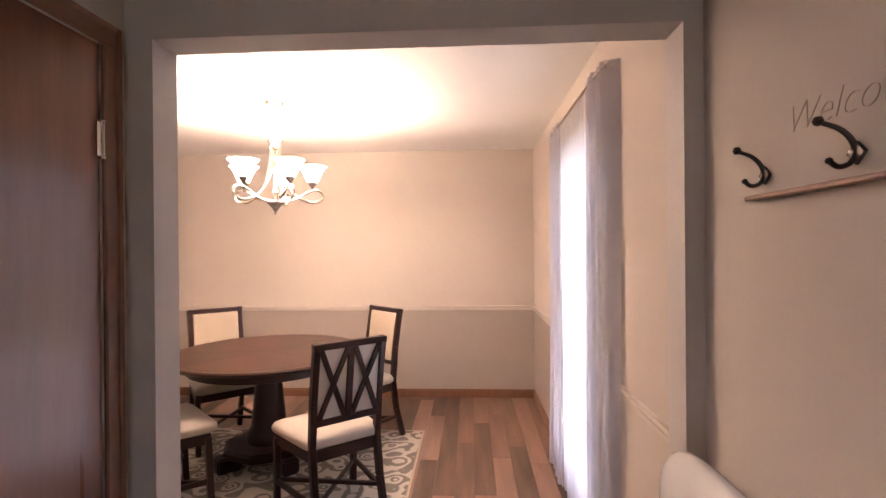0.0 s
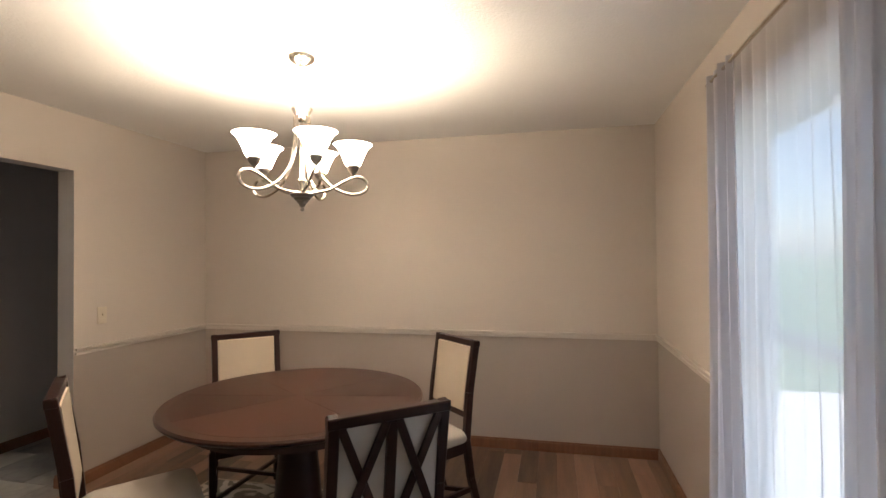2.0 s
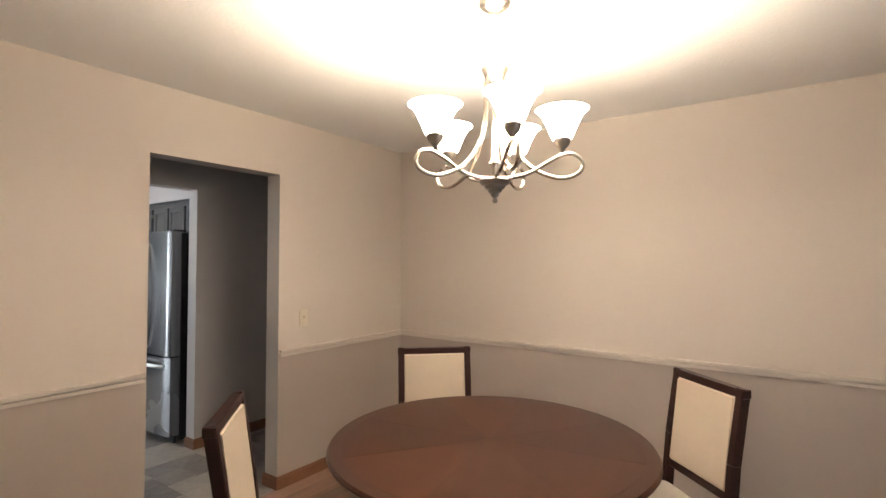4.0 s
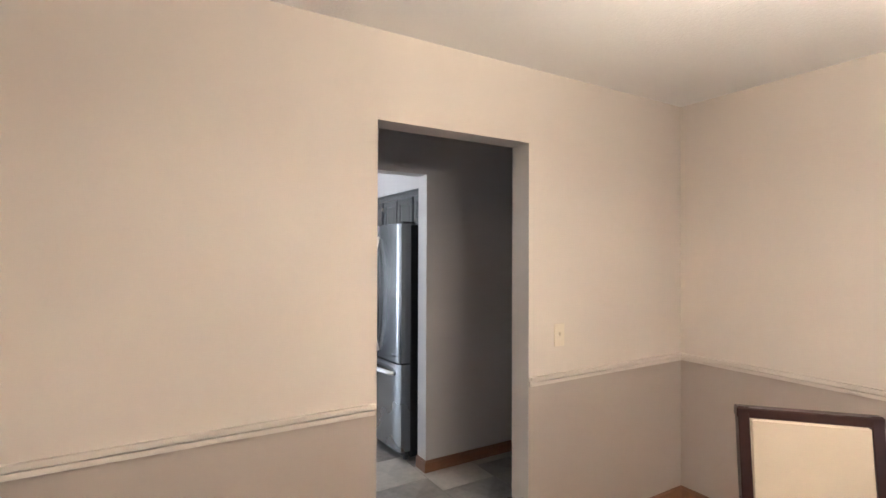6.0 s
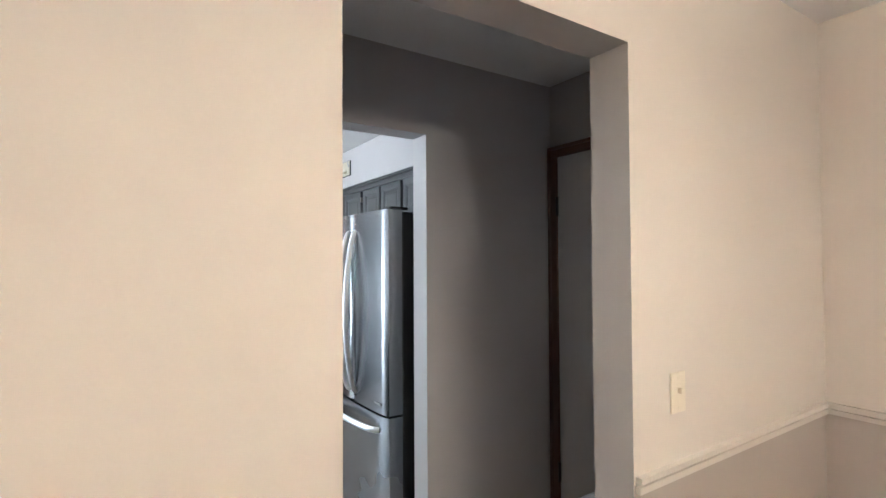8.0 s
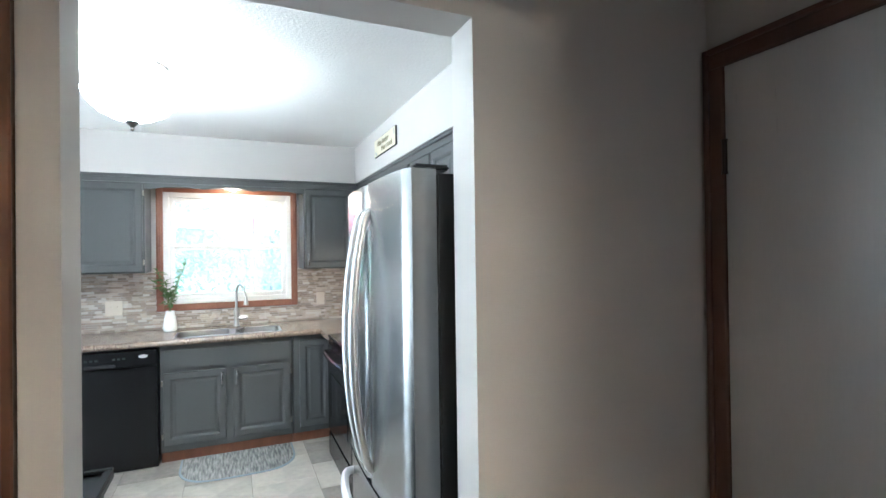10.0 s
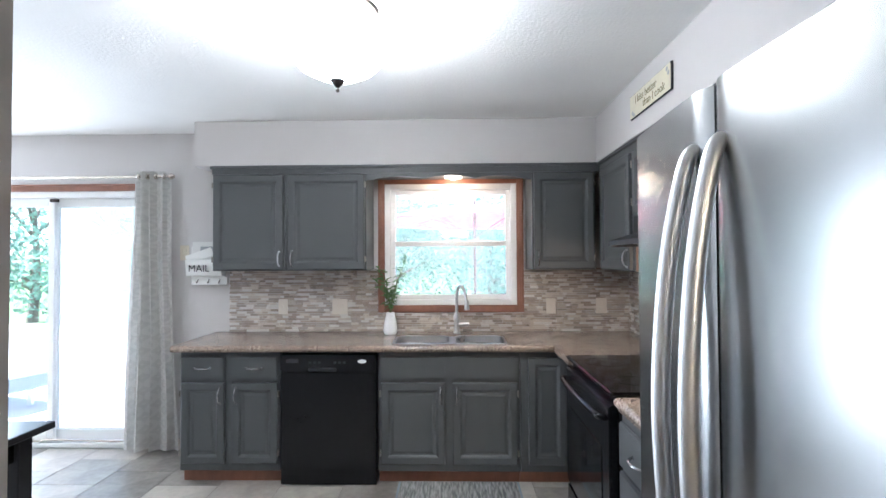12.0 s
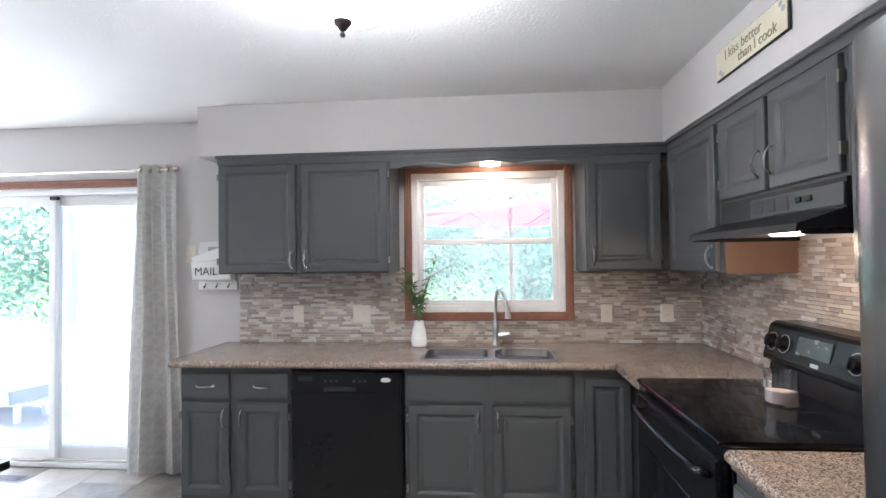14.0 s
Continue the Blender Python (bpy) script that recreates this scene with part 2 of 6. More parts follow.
def granite():
    m = material("brown_granite_laminate", (0.36, 0.27, 0.21), 0.16, vary=0.25, scale=9, grain=90, bump=0.0, rough_vary=0.05)
    nt = m.node_tree
    n, link = nt.nodes, nt.links.new
    co, v = n.new("ShaderNodeTexCoord"), n.new("ShaderNodeTexVoronoi")
    v.inputs["Scale"].default_value = 240
    link(co.outputs["Object"], v.inputs["Vector"])
    hsv = n.new("ShaderNodeSeparateColor")
    link(v.outputs["Color"], hsv.inputs[0])
    cr = n.new("ShaderNodeValToRGB")
    e = cr.color_ramp.elements
    e[0].position, e[0].color = 0.0, (0.10, 0.068, 0.052, 1)
    e[1].position, e[1].color = 1.0, (0.62, 0.52, 0.43, 1)
    for p, c in ((0.22, (0.19, 0.135, 0.105, 1)), (0.4, (0.36, 0.26, 0.19, 1)), (0.75, (0.45, 0.36, 0.29, 1))):
        k = e.new(p)
        k.color = c
    link(hsv.outputs[0], cr.inputs[0])
    noise_big = n.new("ShaderNodeTexNoise")
    noise_big.inputs["Scale"].default_value = 14
    link(co.outputs["Object"], noise_big.inputs["Vector"])
    mx = n.new("ShaderNodeMix")
    mx.data_type, mx.blend_type = "RGBA", "MULTIPLY"
    mx.inputs[0].default_value = 0.6
    link(cr.outputs[0], mx.inputs[6])
    link(noise_big.outputs[0], mx.inputs[7])
    gain = n.new("ShaderNodeVectorMath")
    gain.operation = "SCALE"
    gain.inputs["Scale"].default_value = 1.02
    link(mx.outputs[2], gain.inputs[0])
    link(gain.outputs[0], n["Principled BSDF"].inputs["Base Color"])
    return m


def mosaic():
    m = material("glass_stone_mosaic", (0.4, 0.35, 0.3), 0.28, vary=0.1, grain=120, bump=0.08, rough_vary=0.12)
    nt = m.node_tree
    n, link = nt.nodes, nt.links.new
    g, cr = n.new("ShaderNodeNewGeometry"), n.new("ShaderNodeValToRGB")
    cr.color_ramp.interpolation = "CONSTANT"
    e = cr.color_ramp.elements
    e[0].position, e[0].color = 0.0, (0.40, 0.335, 0.28, 1)
    e[1].position, e[1].color = 0.84, (0.59, 0.56, 0.525, 1)
    for p, c in ((0.2, (0.33, 0.27, 0.228, 1)), (0.36, (0.47, 0.41, 0.355, 1)), (0.52, (0.285, 0.238, 0.205, 1)), (0.62, (0.54, 0.475, 0.41, 1)), (0.74, (0.35, 0.305, 0.27, 1))):
        k = e.new(p)
        k.color = c
    link(g.outputs["Random Per Island"], cr.inputs[0])
    link(cr.outputs[0], n["Principled BSDF"].inputs["Base Color"])
    return m


def pattern(name, dark, light, kind):
    """Woven pattern: leafy scrolls for the rug, strokes for the mat."""
    m = material(name, light, 0.95, grain=300, bump=0.5, depth=0.002)
    nt = m.node_tree
    n, link = nt.nodes, nt.links.new
    co, mp = n.new("ShaderNodeTexCoord"), n.new("ShaderNodeMapping")
    link(co.outputs["Object"], mp.inputs["Vector"])
    cr = n.new("ShaderNodeValToRGB")
    e = cr.color_ramp.elements
    e[0].color, e[1].color = (*dark, 1), (*light, 1)
    if kind == "scroll":
        v = n.new("ShaderNodeTexVoronoi")
        v.feature = "SMOOTH_F1"
        v.inputs["Scale"].default_value, v.inputs["Randomness"].default_value = 7, 0.65
        w = n.new("ShaderNodeMath")
        w.operation = "MULTIPLY"
        w.inputs[1].default_value = 30.0
        s = n.new("ShaderNodeMath")
        s.operation = "SINE"
        link(mp.outputs[0], v.inputs["Vector"])
        link(v.outputs["Distance"], w.inputs[0])
        link(w.outputs[0], s.inputs[0])
        tex = n.new("ShaderNodeTexNoise")
        tex.inputs["Scale"].default_value = 16
        link(mp.outputs[0], tex.inputs["Vector"])
        a = n.new("ShaderNodeMath")
        a.operation = "MULTIPLY_ADD"
        a.inputs[1].default_value = 0.28
        link(s.outputs[0], a.inputs[0])
        link(tex.outputs[0], a.inputs[2])
        link(a.outputs[0], cr.inputs[0])
        e[0].position, e[1].position = 0.42, 0.52
    else:
        mp.inputs["Scale"].default_value = (9, 70, 1)
        tex = n.new("ShaderNodeTexNoise")
        tex.inputs["Scale"].default_value, tex.inputs["Detail"].default_value = 1.0, 3
        link(mp.outputs[0], tex.inputs["Vector"])
        link(tex.outputs[0], cr.inputs[0])
        e[0].position, e[1].position = 0.36, 0.64
    link(cr.outputs[0], n["Principled BSDF"].inputs["Base Color"])
    return m


for dull in (BLACK, FRIDGE_SIDE, HOOD_BLACK, BLACK_GLASS, CAB, TABLE_WOOD, VENEER, DARK_WOOD):
    dull.node_tree.nodes["Principled BSDF"].inputs["Specular IOR Level"].default_value = 0.28
GRANITE, MOSAIC = granite(), mosaic()
RUG = pattern("scroll_rug_wool", (0.20, 0.18, 0.155), (0.52, 0.47, 0.40), "scroll")
MAT = pattern("woven_mat", (0.12, 0.12, 0.12), (0.36, 0.35, 0.33), "stroke")


# ---- building helpers ----
WORLD = {}


def thing(name, x, y, z, label, category, group="", turn=0.0):
    ob = new(name)
    ob.empty_display_size = 0.1
    ob.matrix_basis = pose(x, y, z, 0, 0, turn)
    WORLD[ob] = pose(x, y, z, 0, 0, turn)
    return tagged(ob, label, category, group)


def part(name, bm, mat, parent=None, label="", local=False, smooth=False):
    """One mesh object; the bmesh is in world places unless local."""
    if parent is not None and not local:
        bm.transform(WORLD[parent].inverted())
    bmesh.ops.recalc_face_normals(bm, faces=bm.faces)
    me = bpy.data.meshes.new(name)
    for f in bm.faces:
        f.smooth = smooth
    bm.to_mesh(me)
    bm.free()
    for m in (mat if isinstance(mat, (list, tuple)) else [mat]):
        me.materials.append(m)
    ob = new(name, me)
    if smooth:
        me.set_sharp_from_angle(angle=radians(40))
    if parent is not None:
        ob.parent = parent
    WORLD[ob] = WORLD[parent] if parent is not None else Matrix()
    if label:
        ob["label"] = label
    return ob


def block(bm, x0, x1, y0, y1, z0, z1, bevel=0.0, seg=1):
    b = bm if not bevel else bmesh.new()
    v = [b.verts.new((x, y, z)) for x in (x0, x1) for y in (y0, y1) for z in (z0, z1)]
    for q in ((0, 1, 3, 2), (4, 6, 7, 5), (0, 4, 5, 1), (2, 3, 7, 6), (0, 2, 6, 4), (1, 5, 7, 3)):
        b.faces.new([v[i] for i in q])
    if bevel:
        bmesh.ops.recalc_face_normals(b, faces=b.faces)
        bmesh.ops.bevel(b, geom=b.edges[:], offset=bevel, segments=seg, affect="EDGES")
        merge(bm, b)
    return bm


def merge(bm, b, m=None):
    if m is not None:
        b.transform(m)
    tmp = bpy.data.meshes.new("tmp")
    b.to_mesh(tmp)
    b.free()
    bm.from_mesh(tmp)
    bpy.data.meshes.remove(tmp)


def cuboid(x0, x1, y0, y1, z0, z1, bevel=0.0, seg=1):
    return block(bmesh.new(), x0, x1, y0, y1, z0, z1, bevel, seg)


def lathe(profile, n=24, m=None, bm=None):
    """profile: (radius, height) from bottom to top, turned about z."""
    b = bmesh.new()
    rings = []
    for r, z in profile:
        rings.append([b.verts.new((r * math.cos(2 * math.pi * i / n), r * math.sin(2 * math.pi * i / n), z)) for i in range(n)] if r > 1e-5 else [b.verts.new((0, 0, z))])
    for a, c in zip(rings, rings[1:]):
        for i in range(n):
            j = (i + 1) % n
            if len(a) == 1 and len(c) > 1:
                b.faces.new((a[0], c[i], c[j]))
            elif len(c) == 1 and len(a) > 1:
                b.faces.new((a[i], a[j], c[0]))
            elif len(a) > 1:
                b.faces.new((a[i], a[j], c[j], c[i]))
    if m is not None:
        b.transform(m)
    if bm is None:
        return b
    merge(bm, b)
    return bm


def smooth_line(points, steps=6):
    p = [Vector(q) for q in points]
    out = []
    for i in range(len(p) - 1):
        a, b, c, d = p[max(i - 1, 0)], p[i], p[i + 1], p[min(i + 2, len(p) - 1)]
        for k in range(steps):
            t = k / steps
            out.append(0.5 * ((2 * b) + (c - a) * t + (2 * a - 5 * b + 4 * c - d) * t * t + (3 * b - a - 3 * c + d) * t ** 3))
    return out + [p[-1]]


def tube(points, r, n=8, steps=6, bm=None, flat=1.0):
    """A round bar along a smooth line; r may be a function of the share of its length."""
    b = bm or bmesh.new()
    line = smooth_line(points, steps) if steps > 1 else [Vector(q) for q in points]
    rings, side = [], None
    for i, p in enumerate(line):
        way = (line[min(i + 1, len(line) - 1)] - line[max(i - 1, 0)]).normalized()
        if side is None:
            side = way.orthogonal().normalized()
        side = (side - way * side.dot(way)).normalized()
        up = way.cross(side)
        rad = r(i / (len(line) - 1)) if callable(r) else r
        rings.append([b.verts.new(p + rad * (math.cos(2 * math.pi * k / n) * side + flat * math.sin(2 * math.pi * k / n) * up)) for k in range(n)])
    for a, c in zip(rings, rings[1:]):
        for k in range(n):
            b.faces.new((a[k], a[(k + 1) % n], c[(k + 1) % n], c[k]))
    b.faces.new(rings[0][::-1])
    b.faces.new(rings[-1])
    return b


def beam(a, c, w, d, up=(0, 0, 1), bevel=0.0):
    """A bar of w by d from a to c."""
    a, c = Vector(a), Vector(c)
    way = c - a
    b = cuboid(-w / 2, w / 2, -d / 2, d / 2, 0, way.length, bevel)
    z = way.normalized()
    x = Vector(up).cross(z)
    x = x.normalized() if x.length > 1e-4 else Vector((1, 0, 0))
    y = z.cross(x)
    m = Matrix((x, y, z)).transposed().to_4x4()
    m.translation = a
    b.transform(m)
    return b


def setting(name, bm, mat, label, category):
    return tagged(part(name, bm, mat), label, category, kind="structure")


def wall(name, boxes, mats, pick, label):
    bm = bmesh.new()
    for b in boxes:
        block(bm, *b)
    bmesh.ops.recalc_face_normals(bm, faces=bm.faces)
    for f in bm.faces:
        f.material_index = pick(f.normal, f.calc_center_median())
    return setting(name, bm, mats, label, "wall")


def writing(name, text, size, m, mat, parent, label="", shear=0.0, align="CENTER", thin=0.0):
    c = bpy.data.curves.new(name, "FONT")
    c.body, c.size, c.extrude, c.shear, c.align_x, c.align_y = text, size, 0.0008, shear, align, "CENTER"
    c.offset = -thin
    tmp = bpy.data.objects.new("tmp_text", c)
    me = bpy.data.meshes.new_from_object(tmp)
    bpy.data.objects.remove(tmp)
    me.materials.clear()
    me.materials.append(mat)
    me.transform(WORLD[parent].inverted() @ m)
    ob = new(name, me)
    ob.parent = parent
    WORLD[ob] = WORLD[parent]
    if label:
        ob["label"] = label
    return ob


# ---- large structure ----
H = 2.44
XE, XW, YN, YS = 0.79, -2.989, 4.59, 1.19
RAIL = 0.883
DOOR_H = 2.067
HW, HE, HN = -4.11, -3.118, 4.20
KE, KW, KN, KS = -4.23, -7.673, 4.20, -1.9
FY = -1.6


def inner(nx, ny):
    """Upper and lower dining paint on the faces that look into the room, other paint elsewhere."""
    def pick(n, c):
        if n.x * nx + n.y * ny > 0.5:
            return 1 if c.z < RAIL else 0
        return 2
    return pick


def split(x0, x1, y0, y1, z0=0.0, z1=H):
    return [(x0, x1, y0, y1, z0, RAIL), (x0, x1, y0, y1, RAIL, z1)]


DINING = [PAINT_UP, PAINT_LOW, PAINT_JAMB]
wall("wall_dining_north", split(XW - 0.129, XE + 0.2, YN, YN + 0.15), DINING, inner(0, -1), "cream over taupe painted dining room wall")
WY0, WY1, WZ0, WZ1 = 1.95, 3.15, 0.10, 2.04
wall("wall_dining_east", split(XE, XE + 0.2, FY, WY0) + split(XE, XE + 0.2, WY1, YN) + [(XE, XE + 0.2, WY0, WY1, 0, WZ0), (XE, XE + 0.2, WY0, WY1, WZ1, H)],
     DINING, lambda n, c: (1 if c.z < RAIL and c.y > YS else 0) if n.x < -0.5 else 2, "outside wall with a tall window")
wall("wall_dining_west", split(XW - 0.129, XW, YS, 2.541) + split(XW - 0.129, XW, 3.351, YN) + [(XW - 0.129, XW, 2.541, 3.351, DOOR_H, H)],
     DINING + [PAINT_HALL], lambda n, c: (1 if c.z < RAIL else 0) if n.x > 0.5 else (3 if n.x < -0.5 else 2), "dining room wall with a plain doorway")
OX0, OX1 = -0.717, 0.738
wall("wall_dining_south", split(XW - 0.129, OX0, 1.075, YS) + split(OX1, XE, 1.075, YS) + [(OX0, OX1, 1.075, YS, DOOR_H, H)],
     DINING + [PAINT_UP], lambda n, c: (1 if c.z < RAIL else 0) if n.y > 0.5 else (3 if n.y < -0.5 else 2), "wall with a wide cased opening to the foyer")
wall("wall_foyer_west", [(-0.92, -0.80, FY, 0.18, 0, H), (-0.92, -0.80, 0.984, 1.075, 0, H), (-0.92, -0.80, 0.18, 0.984, 2.02, H)], [PAINT_UP], lambda n, c: 0, "foyer wall with a closet door")
wall("wall_foyer_south", [(-0.92, -0.45, FY - 0.15, FY, 0, H), (0.45, XE + 0.2, FY - 0.15, FY, 0, H), (-0.45, 0.45, FY - 0.15, FY, 2.08, H)], [PAINT_UP], lambda n, c: 0, "foyer front wall with a glazed entrance")
hall = lambda n, c: 0
wall("wall_hall_west",
     [(KE, HW, 3.394, KN, 0, H), (KE, HW, 2.58, 3.394, DOOR_H, H), (KE, HW, 2.46, 2.58, 0, H), (KE, HW, 1.68, 2.46, 2.03, H), (KE, HW, KS, 1.68, 0, H)],
     [PAINT_HALL, PAINT_KITCHEN, PAINT_JAMB], lambda n, c: 0 if n.x > 0.5 else (1 if n.x < -0.5 else 2), "taupe hall wall with an opening to the kitchen")
wall("wall_hall_north", [(KE, XW - 0.129, HN, HN + 0.12, 0, H)], [PAINT_HALL], hall, "taupe hall end wall behind a door")
wall("wall_hall_south", [(HW, HE, 0.2, 0.32, 0, H)], [PAINT_HALL], hall, "plain hall end wall")
wall("wall_hall_east", [(HE, HE + 0.129, 0.2, YS, 0, H)], [PAINT_HALL], hall, "plain taupe hall wall")
SY0, SY1, SZ = -1.45, 0.42, 2.00
KY0, KY1, KZ0, KZ1 = 2.335, 3.345, 1.10, 2.03
wall("wall_kitchen_west", [(KW - 0.18, KW, KS - 0.12, SY0, 0, H), (KW - 0.18, KW, SY0, SY1, SZ, H), (KW - 0.18, KW, SY1, KY0, 0, H), (KW - 0.18, KW, KY1, KN + 0.12, 0, H),
     (KW - 0.18, KW, KY0, KY1, 0, KZ0), (KW - 0.18, KW, KY0, KY1, KZ1, H)], [PAINT_KITCHEN], hall, "pale grey kitchen wall with a window and a sliding door")
wall("wall_kitchen_north", [(KW, KE, KN, KN + 0.12, 0, H)], [PAINT_KITCHEN], hall, "pale grey kitchen side wall")
wall("wall_kitchen_south", [(KW, HW, KS - 0.12, KS, 0, H)], [PAINT_KITCHEN], hall, "plain pale grey wall")
wall("soffit_west", [(KW, -7.35, 1.021, KN, 2.122, H - 0.001)], [PAINT_KITCHEN], hall, "pale grey boxed soffit above the wall cabinets")
wall("soffit_north", [(-7.35, KE, 3.865, KN, 2.122, H - 0.001)], [PAINT_KITCHEN], hall, "pale grey boxed soffit above the range wall")
setting("ceiling", cuboid(KW - 0.18, XE + 0.2, KS - 0.12, YN + 0.15, H, H + 0.12), PAINT_CEIL, "white knockdown textured ceiling", "ceiling")
setting("roof", cuboid(KW - 0.3, XE + 0.4, KS - 0.4, YN + 0.4, H + 0.13, H + 0.3), ROOF, "plain flat roof deck", "roof")
sub_floor = setting("floor_dining", cuboid(HE + 0.129, XE, FY, YN, -0.1, -0.011), DARK_WOOD, "mixed brown oak plank floor", "floor")
tile_floor = setting("floor_kitchen", cuboid(KW, HE + 0.129, KS, KN + 0.12, -0.1, -0.004), GROUT, "slate look grey beige tile floor", "floor")


def profile_bar(name, a, c, inward, steps, mat, label, category):
    """A moulding: stacked strips (low, high, proud) along the wall from a to c."""
    (x0, y0), (x1, y1) = a, c
    bm = bmesh.new()
    for low, high, proud in steps:
        block(bm, min(x0, x1, x0 + inward[0] * proud), max(x0, x1, x0 + inward[0] * proud), min(y0, y1, y0 + inward[1] * proud), max(y0, y1, y0 + inward[1] * proud), low, high)
    return setting(name, bm, mat, label, category)


CHAIR_RAIL = ((RAIL - 0.022, RAIL - 0.004, 0.014), (RAIL - 0.004, RAIL + 0.006, 0.002), (RAIL + 0.006, RAIL + 0.022, 0.019))
SKIRT = ((0.0, 0.068, 0.014), (0.068, 0.08, 0.009))
for k, (a, c, way) in enumerate((((XW, YN), (XE, YN), (0, -1)), ((XW, 3.36), (XW, YN), (1, 0)), ((XW, YS), (XW, 2.53), (1, 0)), ((XE, YS), (XE, 1.86), (-1, 0)), ((XE, 3.22), (XE, YN), (-1, 0)), ((XW, YS), (OX0 - 0.01, YS), (0, 1)))):
    profile_bar("trim_rail_%d" % (k + 1), a, c, way, CHAIR_RAIL, TRIM, "white moulded chair rail", "chair rail")
for k, (a, c, way) in enumerate((((XW, YN), (XE, YN), (0, -1)), ((XW, 3.351), (XW, YN), (1, 0)), ((XW, YS), (XW, 2.541), (1, 0)), ((XE, YS), (XE, YN), (-1, 0)), ((HW, 3.394), (HW, HN), (1, 0)), ((HE, 3.351), (HE, HN), (-1, 0)), ((HE, 0.33), (HE, 2.541), (-1, 0)), ((XW - 0.14, 3.351), (XW + 0.014, 3.351), (0, -1)), ((HW + 0.014, 3.394), (KE, 3.394), (0, -1)))):
    profile_bar("baseboard_%d" % (k + 1), a, c, way, SKIRT, BROWN_TRIM, "narrow stained oak baseboard", "baseboard")
profile_bar("baseboard_10", (KW, SY1 + 0.06), (KW, 1.08), (1, 0), SKIRT, TRIM, "narrow pale baseboard", "baseboard")


# ---- doors and windows ----
def casing(name, axis, at, lo, hi, top, proud, width, mat, label, parent=None):
    """Door casing of two legs and a head round an opening in a wall of constant axis."""
    bm = bmesh.new()
    p0, p1 = min(at, at + proud), max(at, at + proud)
    q0, q1 = (min(at, at + proud * 1.5), max(at, at + proud * 1.5))
    for a, b, z0, z1 in ((lo - width, lo, 0, top), (hi, hi + width, 0, top), (lo - width, hi + width, top, top + width)):
        if axis == "x":
            block(bm, p0, p1, a, b, z0, z1, 0.004)
        else:
            block(bm, a, b, p0, p1, z0, z1, 0.004)
    for a, b, z0, z1 in ((lo - width, lo - width * 0.7, 0, top + width), (hi + width * 0.7, hi + width, 0, top + width), (lo - width * 0.7, hi + width * 0.7, top + width * 0.7, top + width)):
        if axis == "x":
            block(bm, q0, q1, a, b, z0, z1, 0.003)
        else:
            block(bm, a, b, q0, q1, z0, z1, 0.003)
    if parent is not None:
        return part(name, bm, mat, parent, label)
    return setting(name, bm, mat, label, "trim")


def hinge(parent, x, y, z, way, mat):
    bm = lathe([(0.007, 0), (0.007, 0.09)], 10, Matrix.Translation((x, y, z)))
    lathe([(0.009, -0.006), (0.009, 0.0)], 10, Matrix.Translation((x, y, z)), bm)
    lathe([(0.009, 0.09), (0.009, 0.096)], 10, Matrix.Translation((x, y, z)), bm)
    block(bm, x - 0.002, x + 0.002, min(y, y + way), max(y, y + way), z, z + 0.09)
    part("hinge", bm, mat, parent, "aged metal hinge", smooth=True)


d = tagged(thing("door_1", -0.82, 0.57, 0, "dark varnished flush closet door, closed", "door"), kind="structure")
part("door_leaf", cuboid(-0.84, -0.801, 0.182, 0.982, 0.01, 2.018, 0.002), DOOR_WOOD, d)
hinge(d, -0.793, 0.981, 1.72, -0.02, NICKEL)
hinge(d, -0.793, 0.981, 0.72, -0.02, DARK_METAL)
part("door_handle", lathe([(0.0, -0.06), (0.026, -0.05), (0.026, -0.03), (0.012, -0.02), (0.012, 0), (0.03, 0.002), (0.03, 0.006)][::-1], 16, Matrix.Translation((-0.806, 0.25, 0.98)) @ Matrix.Rotation(radians(-90), 4, "Y")), BRASS, d, smooth=True)
casing("trim_closet", "x", -0.80, 0.18, 0.984, 2.02, 0.014, 0.058, BROWN_TRIM, "dark stained closet door casing")
d = tagged(thing("door_2", -3.62, HN, 0, "taupe flush hall door in a dark casing, closed", "door"), kind="structure")
part("door_leaf", cuboid(-4.04, -3.24, HN - 0.018, HN - 0.002, 0.01, 2.03, 0.002), DOOR_TAUPE, d)
for z in (0.3, 1.72):
    hinge(d, -4.04, HN - 0.022, z, 0.01, DARK_METAL)
part("door_handle", lathe([(0.03, 0), (0.03, 0.006), (0.012, 0.01), (0.012, 0.03), (0.026, 0.04), (0.026, 0.055), (0, 0.062)], 16, Matrix.Translation((-3.30, HN - 0.018, 0.95)) @ Matrix.Rotation(radians(90), 4, "X")), BRASS, d, smooth=True)
casing("trim_hall_door", "y", HN, -4.045, -3.235, 2.035, -0.022, 0.058, DARK_TRIM, "dark stained hall door casing")
d = tagged(thing("door_3", HW, 2.07, 0, "dark flush door beside the kitchen opening, closed", "door"), kind="structure")
part("door_leaf", cuboid(HW - 0.06, HW - 0.02, 1.685, 2.455, 0.01, 2.025, 0.002), DOOR_WOOD, d)
part("door_handle", lathe([(0.03, 0), (0.03, 0.006), (0.012, 0.01), (0.012, 0.03), (0.026, 0.04), (0.026, 0.055), (0, 0.062)], 16, Matrix.Translation((HW - 0.02, 1.75, 0.95)) @ Matrix.Rotation(radians(90), 4, "Y")), BRASS, d, smooth=True)
casing("trim_side_door", "x", HW, 1.68, 2.46, 2.03, 0.016, 0.058, DARK_TRIM, "dark stained door casing")
